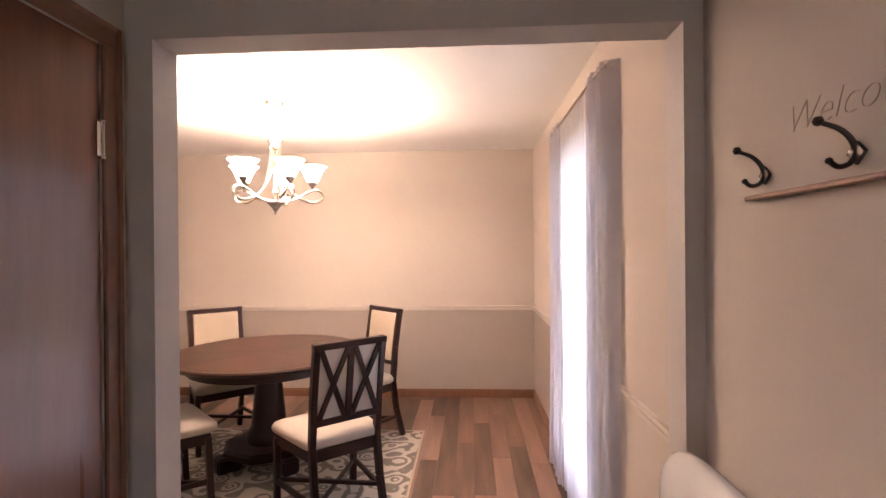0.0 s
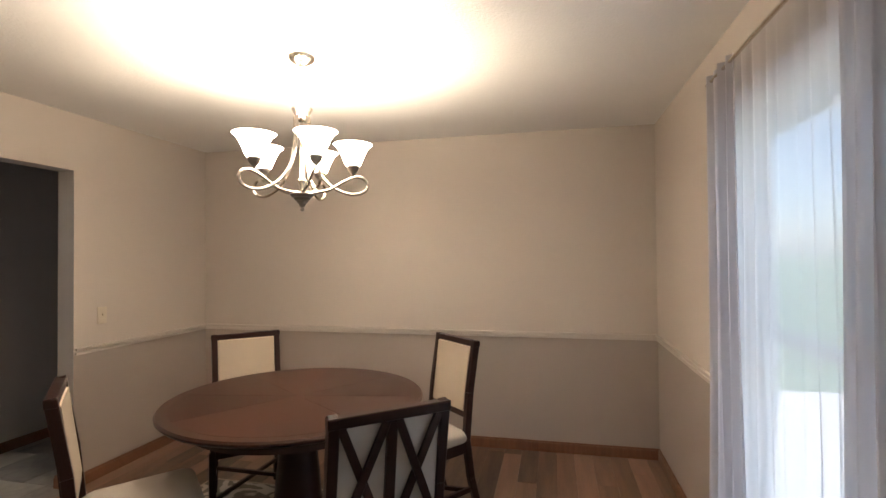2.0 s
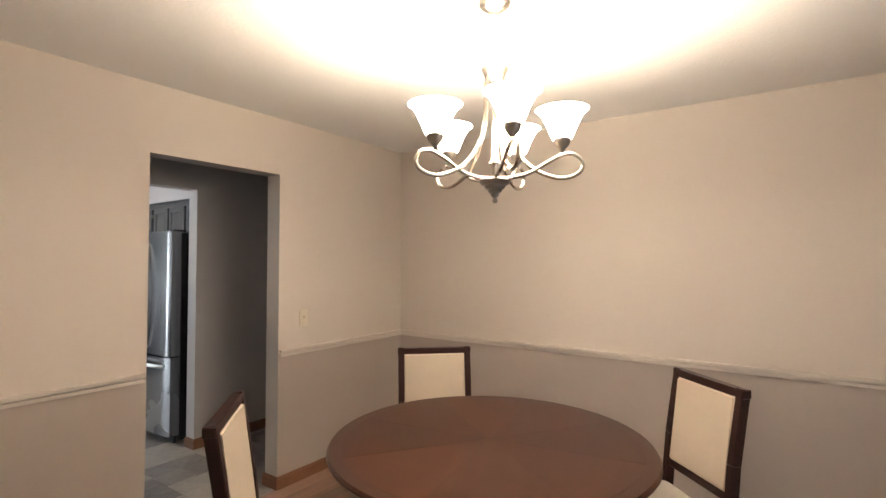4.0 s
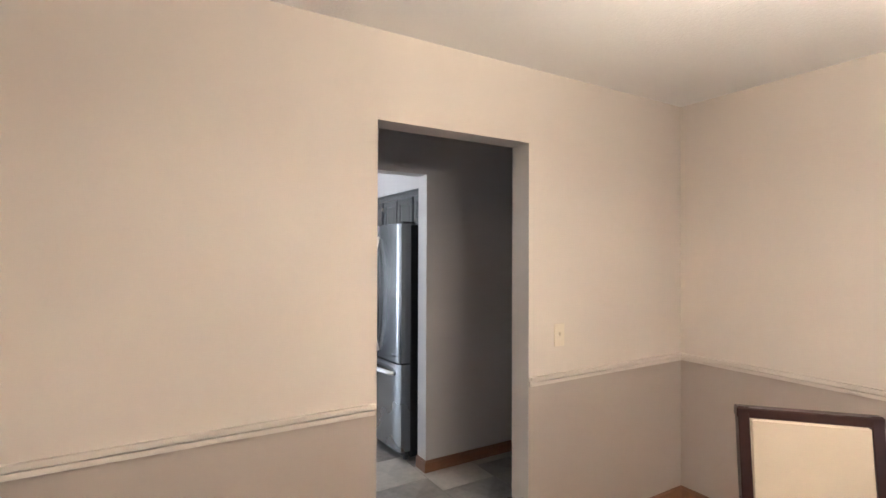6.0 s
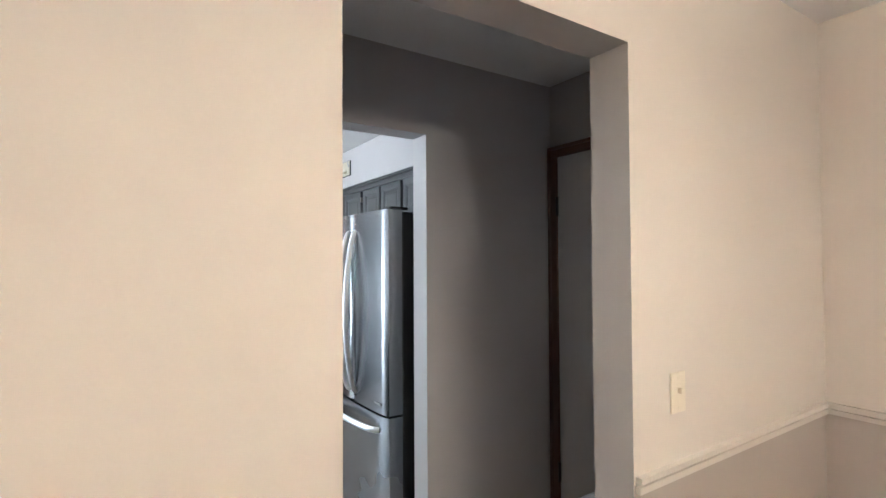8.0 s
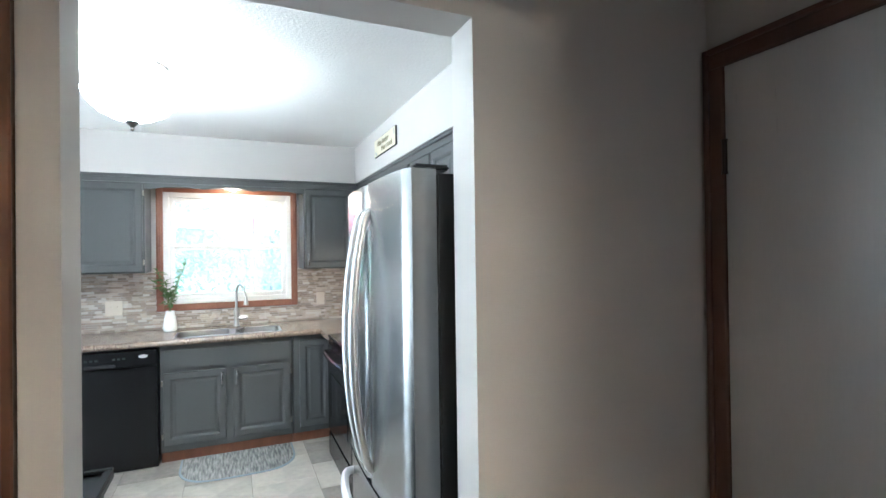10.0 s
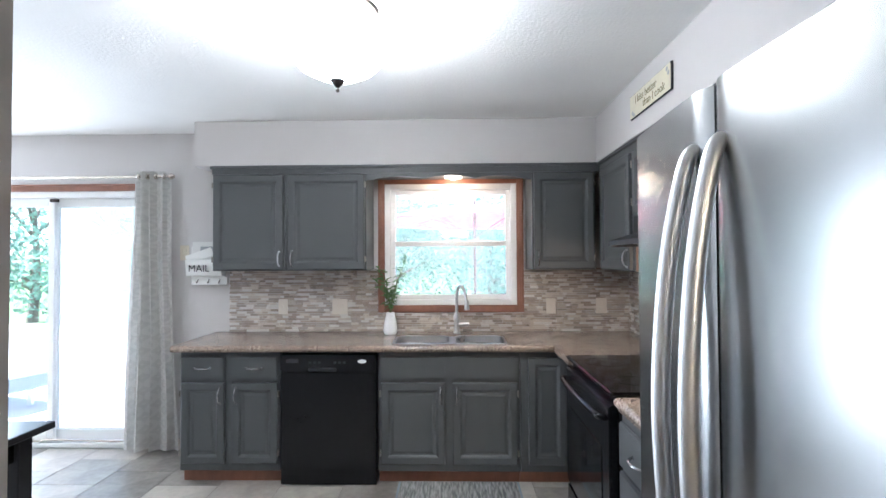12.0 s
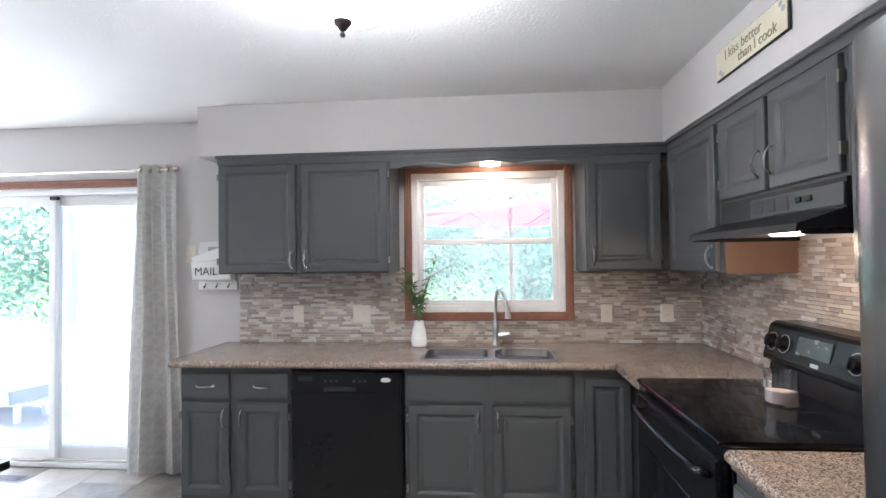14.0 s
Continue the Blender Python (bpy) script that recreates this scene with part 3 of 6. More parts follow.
# glazed front entrance behind the start of the walk
d = tagged(thing("door_4", 0, FY, 0, "glazed front entrance door", "door"), kind="structure")
bm = bmesh.new()
for b in ((-0.45, -0.25, 0, 2.08), (0.25, 0.45, 0, 2.08), (-0.25, 0.25, 0, 0.5), (-0.25, 0.25, 1.95, 2.08)):
    block(bm, b[0], b[1], FY - 0.08, FY - 0.035, b[2], b[3])
part("door_frame", bm, DOOR_WOOD, d)
part("pane", cuboid(-0.25, 0.25, FY - 0.06, FY - 0.054, 0.5, 1.95), PANE, d).visible_shadow = False


def sash_window(name, x, inward, y0, y1, z0, z1, mid, label, frame_mat=VINYL):
    """A double-hung window in a wall of constant x; inward is +1 or -1 along x."""
    w = tagged(thing(name, x, (y0 + y1) / 2, z0, label, "window"), kind="structure")
    xa, xb = x - inward * 0.09, x - inward * 0.002

    def ring(part_name, a, c, u0, u1, v0, v1, t, parent, mat=frame_mat):
        bm = bmesh.new()
        for p in ((u0, u0 + t, v0, v1), (u1 - t, u1, v0, v1), (u0 + t, u1 - t, v0, v0 + t), (u0 + t, u1 - t, v1 - t, v1)):
            block(bm, min(a, c), max(a, c), *p, 0.004)
        return part(part_name, bm, mat, parent)

    ring("window_frame", xa, xb, y0, y1, z0, z1, 0.042, w)
    up = ring("sash", x - inward * 0.075, x - inward * 0.048, y0 + 0.043, y1 - 0.043, mid - 0.012, z1 - 0.043, 0.036, w)
    low = ring("sash", x - inward * 0.044, x - inward * 0.016, y0 + 0.043, y1 - 0.043, z0 + 0.043, mid + 0.02, 0.036, w)
    for s, off, a, c in ((up, 0.062, mid + 0.02, z1 - 0.075), (low, 0.03, z0 + 0.075, mid - 0.012)):
        part("pane", cuboid(x - inward * off - 0.002, x - inward * off + 0.002, y0 + 0.075, y1 - 0.075, a, c), PANE, s).visible_shadow = False
    part("sash_lock", cuboid(min(x, x - inward * 0.03), max(x, x - inward * 0.03), (y0 + y1) / 2 - 0.03, (y0 + y1) / 2 + 0.03, mid + 0.0205, mid + 0.032, 0.004), WHITE, low)
    return w


sash_window("window_1", XE + 0.1, -1, WY0, WY1, WZ0, WZ1, 1.15, "tall white double-hung window behind sheer curtains")
casing("trim_dining_window", "x", XE, WY0, WY1, WZ1, -0.014, 0.06, BROWN_TRIM, "stained oak window casing")
kitchen_window = sash_window("window_2", KW, 1, KY0, KY1, KZ0, KZ1, 1.566, "white double-hung window above the kitchen sink")
# added sheet over the sashes; pales the bright garden like haze
part("sheer_mesh", cuboid(KW - 0.0885, KW - 0.0875, KY0 + 0.043, KY1 - 0.043, KZ0 + 0.043, KZ1 - 0.043), VIEW_VEIL, kitchen_window, "added grey sheet that hazes the view outside")
bm = bmesh.new()
for a, b, c, e in ((2.285, KY0, 1.045, 2.085), (KY1, 3.397, 1.045, 2.085), (KY0, KY1, KZ1, 2.085), (KY0, KY1, 1.045, KZ0)):
    block(bm, KW, KW + 0.02, a, b, c, e, 0.004)
for a in (2.295, 2.31, 3.362, 3.377):
    block(bm, KW + 0.018, KW + 0.026, a, a + 0.009, 1.10, 2.03, 0.002)
setting("trim_kitchen_window", bm, WINDOW_WOOD, "reddish oak fluted window casing", "trim")

# sliding patio door
s = tagged(thing("door_5", KW, -0.5, 0, "white sliding glass patio door, bright outside", "sliding door"), kind="structure")
bm = bmesh.new()
for b in ((SY0, SY0 + 0.05, 0, SZ), (SY1 - 0.05, SY1, 0, SZ), (SY0 + 0.05, SY1 - 0.05, SZ - 0.05, SZ), (SY0 + 0.05, SY1 - 0.05, 0.0, 0.035)):
    block(bm, KW - 0.14, KW - 0.01, *b, 0.004)
part("door_frame", bm, VINYL, s)
for off, a, b in ((0.05, SY0 + 0.05, -0.285), (0.10, -0.345, SY1 - 0.05)):
    bm = bmesh.new()
    for q in ((a, a + 0.05, 0.036, SZ - 0.051), (b - 0.05, b, 0.036, SZ - 0.051), (a + 0.05, b - 0.05, 0.036, 0.12), (a + 0.05, b - 0.05, SZ - 0.12, SZ - 0.051)):
        block(bm, KW - off - 0.02, KW - off + 0.015, *q, 0.004)
    sash = part("sash", bm, VINYL, s)
    part("pane", cuboid(KW - off - 0.005, KW - off + 0.001, a + 0.05, b - 0.05, 0.12, SZ - 0.12), PANE, sash).visible_shadow = False
bm = bmesh.new()
for q in ((-0.352, -0.318, 0.04, SZ - 0.055), (SY1 - 0.085, SY1 - 0.052, 0.04, SZ - 0.055), (-0.318, SY1 - 0.085, 0.04, 0.075), (-0.318, SY1 - 0.085, SZ - 0.09, SZ - 0.055)):
    block(bm, KW - 0.136, KW - 0.122, *q, 0.003)
screen = part("screen_frame", bm, VINYL, s)
part("sheer_mesh", cuboid(KW - 0.1295, KW - 0.1285, -0.318, SY1 - 0.085, 0.075, SZ - 0.09), SCREEN, screen, "pale sunlit insect screen")
part("latch", cuboid(KW - 0.034, KW - 0.005, -0.305, -0.245, SZ - 0.085, SZ - 0.06, 0.004), DARK_METAL, s, "dark latch")
part("foot_lock", tube([(KW - 0.02, -0.6, 0.05), (KW - 0.015, -0.36, 0.05), (KW - 0.015, -0.28, 0.06), (KW - 0.015, 0.35, 0.05)], 0.008, 8), NICKEL, s, "metal bar lock at the sill", smooth=True)
casing("trim_patio_door", "x", KW, SY0, SY1, SZ - 0.005, 0.016, 0.055, WINDOW_WOOD, "reddish oak patio door casing")

# ---- dining room ----
rug = thing("area_rug", -1.21, 2.63, 0, "beige and brown scroll patterned area rug under the dining table", "rug")
part("rug_field", cuboid(-2.19, -0.225, 1.61, 3.65, 0.0, 0.012, 0.004), RUG, rug)
bm = bmesh.new()
for b in ((-2.205, -2.19, 1.595, 3.665), (-0.225, -0.21, 1.595, 3.665), (-2.19, -0.225, 1.595, 1.61), (-2.19, -0.225, 3.65, 3.665)):
    block(bm, *b, 0.0, 0.011, 0.003)
part("binding", bm, CREAM, rug, "pale woven binding")

TX, TY, TR = -1.24, 3.08, 0.645
t = thing("round_dining_table", TX, TY, 0.02, "round dark mahogany pedestal dining table on the rug", "dining table")
part("tabletop", lathe([(0, 0.722), (TR - 0.05, 0.722), (TR - 0.035, 0.718), (TR - 0.012, 0.724), (TR, 0.736), (TR, 0.744), (TR - 0.008, 0.752), (0, 0.752)], 72, WORLD[t]), TABLE_WOOD, t, smooth=True)
for k in range(8):
    b = bmesh.new()
    c0 = b.verts.new((0, 0, 0.7526))
    rim = [b.verts.new(((TR - 0.055) * math.cos(a), (TR - 0.055) * math.sin(a), 0.7526)) for a in np.linspace(radians(45 * k + 10.2), radians(45 * k + 54.8), 9)]
    low = [b.verts.new((v.co.x, v.co.y, 0.7521)) for v in [c0] + rim]
    b.faces.new([c0] + rim)
    top = [c0] + rim
    for i in range(len(top)):
        j = (i + 1) % len(top)
        b.faces.new((top[i], low[i], low[j], top[j]))
    b.transform(WORLD[t])
    part("veneer_wedge", b, VENEER, t)
part("apron", lathe([(0.50, 0.648), (0.515, 0.652), (0.515, 0.721), (0.49, 0.721)], 64, WORLD[t]), DARK_WOOD, t, smooth=True)
part("pedestal", lathe([(0.15, 0.14), (0.158, 0.17), (0.145, 0.20), (0.118, 0.25), (0.112, 0.32), (0.10, 0.44), (0.086, 0.57), (0.084, 0.60), (0.10, 0.62), (0.16, 0.65), (0.28, 0.70), (0.31, 0.721)], 12, WORLD[t]), DARK_WOOD, t, smooth=True)
part("base_plate", lathe([(0, 0.075), (0.29, 0.075), (0.31, 0.085), (0.31, 0.12), (0.28, 0.135), (0.2, 0.14), (0, 0.14)], 8, WORLD[t]), DARK_WOOD, t)
for k in range(4):
    m = WORLD[t] @ Matrix.Rotation(radians(45 + 90 * k), 4, "Z")
    b = cuboid(0.20, 0.36, -0.055, 0.055, 0.0, 0.10, 0.012, 2)
    b.transform(m)
    part("foot", b, DARK_WOOD, t)


def dining_chair():
    """Local frame: y ahead, the top of the back above the origin line y = 0."""
    c = thing("dining_chair", 0, 0, 0.012, "espresso wood dining chair with cream upholstery and double-X back", "chair", "chairs round the table")
    W, D = 0.208, 0.50
    for s in (-1, 1):
        x = s * (W - 0.02)
        bm = bmesh.new()
        pts = [(x, -0.005, 0.0), (x, 0.055, 0.22), (x, 0.085, 0.44), (x, 0.06, 0.70), (x, 0.012, 0.99)]
        for a, b in zip(pts, pts[1:]):
            merge(bm, beam(a, b, 0.04, 0.034, (1, 0, 0), 0.003))
        part("back_leg", bm, DARK_WOOD, c, local=True)
        xf = s * 0.238
        part("front_leg", beam((xf, D - 0.03, 0), (xf, D - 0.045, 0.41), 0.036, 0.036, (1, 0, 0), 0.004), DARK_WOOD, c, local=True)
        part("side_rail", beam((x, 0.09, 0.40), (xf, D - 0.03, 0.40), 0.06, 0.022, (1, 0, 0), 0.002), DARK_WOOD, c, local=True)
        part("stretcher", beam((x, 0.05, 0.16), (xf, D - 0.045, 0.16), 0.028, 0.02, (1, 0, 0), 0.002), DARK_WOOD, c, local=True)
    part("front_rail", cuboid(-0.238, 0.238, D - 0.055, D - 0.033, 0.37, 0.43, 0.002), DARK_WOOD, c, local=True)
    part("back_rail", cuboid(-W + 0.02, W - 0.02, 0.075, 0.10, 0.37, 0.43, 0.002), DARK_WOOD, c, local=True)
    for s in (-1, 1):
        part("cross_stretcher", beam((s * (W - 0.03), 0.06, 0.16 + 0.011 * s), (-s * 0.225, D - 0.05, 0.16 + 0.011 * s), 0.02, 0.022, (0, 0, 1), 0.002), DARK_WOOD, c, local=True)
    # seat
    b = bmesh.new()
    rings = []
    for inset, z in ((0.014, 0.432), (0.003, 0.440), (0.0, 0.455), (0.002, 0.470), (0.010, 0.483), (0.028, 0.493), (0.06, 0.502), (0.10, 0.508), (0.15, 0.511), (0.19, 0.512)):
        ring = []
        hx, y0, y1 = W + 0.03 - inset, 0.075 + inset, D + 0.014 - inset
        rad = max(0.008, 0.05 - inset * 0.4)
        for cx, cy, a0 in ((hx - rad, y1 - rad, 0), (-hx + rad, y1 - rad, 90), (-hx + rad, y0 + rad, 180), (hx - rad, y0 + rad, 270)):
            for k in range(7):
                a = radians(a0 + 15 * k)
                x, y = cx + rad * math.cos(a), cy + rad * math.sin(a)
                ring.append(b.verts.new((x * (0.90 + 0.22 * (y - 0.07) / 0.44), y, z)))
        rings.append(ring)
    for lo, hi in zip(rings, rings[1:]):
        for k in range(len(lo)):
            q = (k + 1) % len(lo)
            b.faces.new((lo[k], lo[q], hi[q], hi[k]))
    b.faces.new(rings[-1])
    b.faces.new(rings[0][::-1])
    part("seat", b, SEAT_CLOTH, c, "oatmeal upholstered seat cushion", local=True, smooth=True)

    def lean(z):
        return 0.085 + (z - 0.44) * (0.012 - 0.085) / 0.55
    part("top_rail", beam((-W, lean(0.972), 0.972), (W, lean(0.972), 0.972), 0.04, 0.034, (0, 0, 1), 0.003), DARK_WOOD, c, local=True)
    part("low_rail", beam((-W + 0.02, lean(0.575), 0.575), (W - 0.02, lean(0.575), 0.575), 0.036, 0.034, (0, 0, 1), 0.003), DARK_WOOD, c, local=True)
    # padded inside of the back
    b = cuboid(-W + 0.036, W - 0.036, -0.004, 0.02, 0.592, 0.958, 0.008, 3)
    b.transform(Matrix.Translation((0, lean(0.0) + 0.004, 0)) @ Matrix.Shear("XZ", 4, (0, 0)))
    for v in b.verts:
        v.co.y += (lean(v.co.z) - lean(0.0))
    part("backrest", b, CREAM, c, "cream upholstered back pad", local=True, smooth=True)
    # added sheet that brightens the pad's back, which faces away from the chandelier
    b = cuboid(-W + 0.036, W - 0.036, -0.006, -0.0045, 0.592, 0.958)
    for v in b.verts:
        v.co.y += lean(v.co.z) + 0.004
    part("lightened_backing", b, LIT_PAD_CLOTH, c, "added sheet behind the lattice, pad cloth with light in its colour", local=True)
    part("lattice_post", beam((0, lean(0.585) - 0.011, 0.585), (0, lean(0.955) - 0.011, 0.955), 0.018, 0.034, (1, 0, 0), 0.002), DARK_WOOD, c, local=True)
    for s in (-1, 1):
        for q in (0, 1):
            x0, x1 = s * 0.02, s * (W - 0.042)
            if q:
                x0, x1 = x1, x0
            off = -0.011 - 0.004 * q
            part("lattice_bar", beam((x0, lean(0.59) + off, 0.59), (x1, lean(0.955) + off, 0.955), 0.014, 0.028, (1, 0, 0), 0.002), DARK_WOOD, c, local=True)
    return c


first = dining_chair()
first.matrix_basis = pose(-0.445, 2.248, 0.012, 0, 0, math.degrees(math.atan2(0.655, 0.756)))
for x, y, fx, fy in ((-0.51, 3.69, -0.70, -0.71), (-1.911, 3.613, 0.68, -0.733), (-1.80, 2.255, 0.69, 0.725)):
    copy_thing(first, pose(x, y, 0.012, 0, 0, math.degrees(math.atan2(-fx, fy))))

# chandelier
CX, CY = -1.096, 2.87
ch = thing("chandelier", CX, CY, H, "brushed nickel five-arm chandelier with lit glass bell shades", "chandelier")
at = Matrix.Translation((CX, CY, 0))
part("canopy", lathe([(0.0, 2.392), (0.012, 2.392), (0.03, 2.397), (0.055, 2.412), (0.066, 2.43), (0.066, 2.4395), (0, 2.4395)], 28, at), NICKEL, ch, smooth=True)
bm = bmesh.new()
z, k = 2.392, 0
while z > 2.215:
    pts = [(0.009 * math.cos(a), 0, -0.016 * math.sin(a) - 0.016) for a in np.linspace(0, 2 * math.pi, 9)]
    b = tube(pts, 0.0018, 5, 1)
    b.transform(Matrix.Translation((CX, CY, z)) @ Matrix.Rotation(radians(90 * (k % 2)), 4, "Z"))
    merge(bm, b)
    z, k = z - 0.027, k + 1
part("chain", bm, NICKEL, ch, "thin nickel chain", smooth=True)
part("collar", lathe([(0.018, 2.125), (0.03, 2.135), (0.038, 2.16), (0.05, 2.185), (0.048, 2.188), (0.02, 2.18), (0.012, 2.20), (0.006, 2.215)], 24, at), NICKEL, ch, smooth=True)
part("stem", lathe([(0.010, 1.79), (0.012, 1.83), (0.022, 1.845), (0.012, 1.86), (0.01, 1.95), (0.01, 2.13)], 14, at), NICKEL, ch, smooth=True)
part("finial", lathe([(0, 1.70), (0.007, 1.702), (0.0105, 1.711), (0.006, 1.72), (0.013, 1.725), (0.017, 1.737), (0.0245, 1.74), (0.027, 1.75), (0.035, 1.753), (0.039, 1.764), (0.049, 1.767), (0.057, 1.781), (0.052, 1.789), (0.0, 1.792)], 28, at), GUNMETAL, ch, "smoked nickel stepped finial")
ARM = [(0.032, 2.15), (0.036, 2.05), (0.05, 1.96), (0.08, 1.885), (0.13, 1.825), (0.20, 1.79), (0.252, 1.785), (0.294, 1.802), (0.306, 1.832), (0.287, 1.86), (0.247, 1.868), (0.195, 1.845), (0.125, 1.805), (0.06, 1.79), (0.02, 1.79)]
for k in range(5):
    az = radians(-47.4 + 72 * k)
    m = at @ Matrix.Rotation(az, 4, "Z")
    pts = [m @ Vector((r, 0.012 - 0.024 * i / (len(ARM) - 1), z)) for i, (r, z) in enumerate(ARM)]
    arm = part("arm", tube(pts, 0.0075, 8, 6), NICKEL, ch, smooth=True)
    c = m @ Matrix.Translation((0.236, 0, 0))
    part("cup", lathe([(0.006, 1.872), (0.008, 1.882), (0.012, 1.886), (0.024, 1.90), (0.03, 1.918), (0.03, 1.926), (0, 1.926)], 20, c), GUNMETAL, arm, smooth=True)
    out = [(0.033, 1.922), (0.04, 1.935), (0.052, 1.965), (0.066, 1.995), (0.078, 2.014), (0.093, 2.025)]
    b = lathe(out + [(r - 0.004, z + 0.001) for r, z in out[::-1]], 32, c)
    part("shade", b, SHADE, arm, "lit white alabaster glass bell shade", smooth=True)
    p = c @ Vector((0, 0, 2.0))
    bulb(p.x, p.y, p.z, CHANDELIER_W, WARM, 0.03)

# sheer curtains
def curtain(name, x, y0, y1, z0, z1, mat, label, folds, deep, seed, rod, flare=0.0, wrap=0.0):
    """A hanging cloth along y with uneven folds, gathered at the top."""
    rng = random.Random(seed)
    c = thing(name, x, (y0 + y1) / 2, z0, label, "curtain")
    ph = [rng.uniform(0, 6.28) for _ in range(4)]
    nu, nv = folds * 10, 26
    bm = bmesh.new()
    grid = []
    for j in range(nv + 1):
        v = j / nv
        row = []
        for i in range(nu + 1):
            u = i / nu
            w = u + 0.018 * math.sin(3.1 * u * 6.28 + ph[0]) + 0.01 * math.sin(v * 4 + ph[1])
            a = deep * (0.65 + 0.35 * math.sin(u * 9 + ph[2])) * (0.75 + 0.25 * (1 - v))
            dx = a * math.sin(w * folds * 6.283 + 0.5 * math.sin(v * 2.6 + ph[3])) + 0.3 * a * math.sin(w * folds * 12.57 + ph[1])
            mid = (y0 + y1) / 2
            y = y0 + (y1 - y0) * u
            y = mid + (y - mid) * (1 + flare * (1 - v)) + 0.008 * math.sin(6 * v + 5 * u + ph[0])
            dx += wrap * max(0.0, 1 - u / 0.16) ** 2
            row.append(bm.verts.new((x + dx, y, z0 + (z1 - z0) * v + (0.006 * math.sin(w * folds * 6.28) if j == 0 else 0))))
        grid.append(row)
    for a, b in zip(grid, grid[1:]):
        for i in range(nu):
            bm.faces.new((a[i], a[i + 1], b[i + 1], b[i]))
    part("cloth", bm, mat, c, smooth=True)
    if rod:
        for i in range(folds):
            y = y0 + (y1 - y0) * (i + 0.5) / folds
            part("ring", lathe([(0.017, -0.006), (0.022, -0.006), (0.022, 0.006), (0.017, 0.006), (0.017, -0.006)], 14, Matrix.Translation((x, y, rod)) @ Matrix.Rotation(radians(90), 4, "X")), NICKEL, c, "metal grommet ring", smooth=True)
    return c


def rod(x, y0, y1, z, wall_x, r, mat, label, ends=True):
    c = thing("curtain_rod", x, (y0 + y1) / 2, z, label, "curtain rod")
    part("pole", tube([(x, y0, z), (x, y1, z)], r, 12, 1), mat, c, smooth=True)
    for y, s in ((y0, -1), (y1, 1)):
        if ends:
            part("finial", lathe([(r, 0), (r * 1.2, 0.005), (r * 2.3, 0.02), (r * 2.3, 0.032), (r * 1.3, 0.048), (0, 0.052)], 16, Matrix.Translation((x, y, z)) @ Matrix.Rotation(radians(-90 * s), 4, "X")), mat, c, smooth=True)
        bm = tube([(wall_x, y - s * 0.05, z), (x, y - s * 0.05, z)], r * 0.7, 8, 1)
        lathe([(r * 2, 0), (r * 2, 0.006), (0, 0.006)], 14, Matrix.Translation((wall_x, y - s * 0.05, z)) @ Matrix.Rotation(radians(90 if x > wall_x else -90), 4, "Y"), bm)
        part("bracket", bm, mat, c, smooth=True)


rod(0.718, 1.745, 3.09, 2.215, XE, 0.008, NICKEL, "thin nickel rod above the dining room window", False)
curtain("sheer_curtain", 0.718, 1.765, 2.10, 0.015, 2.24, GREYED_VOILE, "gathered white sheer curtain panel to the floor, shade in its grey colour", 5, 0.02, 3, 0, 0.04, 0.062)
curtain("sheer_curtain", 0.735, 2.06, 2.84, 0.015, 2.235, SHEER, "thin white sheer curtain glowing with daylight", 8, 0.012, 8, 0)
curtain("sheer_curtain", 0.718, 2.79, 3.07, 0.015, 2.24, GREYED_VOILE, "narrow gathered white sheer curtain panel, shade in its grey colour", 4, 0.03, 5, 0, 0.35)


def plate(x, y, z, nx, ny, kind, mat, label, wide=0.072):
    """Wall plate facing (nx, ny)."""
    c = thing("light_switch" if kind == "switch" else "power_outlet", x, y, z, label, "switch" if kind == "switch" else "outlet")
    turn = Matrix.Translation((x, y, z)) @ Matrix.Rotation(math.atan2(nx, -ny), 4, "Z")

    def add(name, b, m):
        b.transform(turn)
        part(name, b, m, c)
    add("cover", cuboid(-wide / 2, wide / 2, -0.006, -0.001, -0.058, 0.058, 0.002), mat)
    cols = (0,) if wide < 0.1 else (-0.023, 0.023)
    for cx in cols:
        if kind == "switch":
            add("toggle", cuboid(cx - 0.005, cx + 0.005, -0.018, -0.005, -0.002, 0.014, 0.002), mat)
        else:
            for dz in (-0.02, 0.02):
                add("socket", cuboid(cx - 0.016, cx + 0.016, -0.009, -0.0055, dz - 0.014, dz + 0.014, 0.003), mat)
        for dz in (-0.042, 0.042):
            add("screw", cuboid(cx - 0.003, cx + 0.003, -0.0075, -0.0055, dz - 0.003, dz + 0.003), mat)


plate(XW, 3.553, 1.10, 1, 0, "switch", IVORY, "ivory toggle light switch on the cream wall")
plate(-1.924, YN, 0.415, 0, -1, "outlet", IVORY, "white power outlet low on the taupe wall")

# foyer
b0 = thing("welcome_coat_rack", XE, 0.55, 1.55, "cream welcome board with dark iron coat hooks on the wall", "coat rack")
bm = bmesh.new()
prof = [(-0.12, 1.577), (0.835, 1.577), (0.835, 1.60), (0.82, 1.74), (0.77, 1.785), (0.66, 1.81), (0.35, 1.85), (0.10, 1.81), (-0.05, 1.78), (-0.12, 1.74)]
va = [bm.verts.new((XE - 0.002, y, z)) for y, z in prof]
vb = [bm.verts.new((XE - 0.022, y, z)) for y, z in prof]
bm.faces.new(va)
bm.faces.new(vb[::-1])
for i in range(len(prof)):
    j = (i + 1) % len(prof)
    bm.faces.new((va[i], va[j], vb[j], vb[i]))
part("board", bm, PAINT_UP, b0)
part("ledge", cuboid(XE - 0.03, XE - 0.002, -0.12, 0.835, 1.567, 1.5765, 0.002), BROWN_TRIM, b0, "thin brown lower edge")
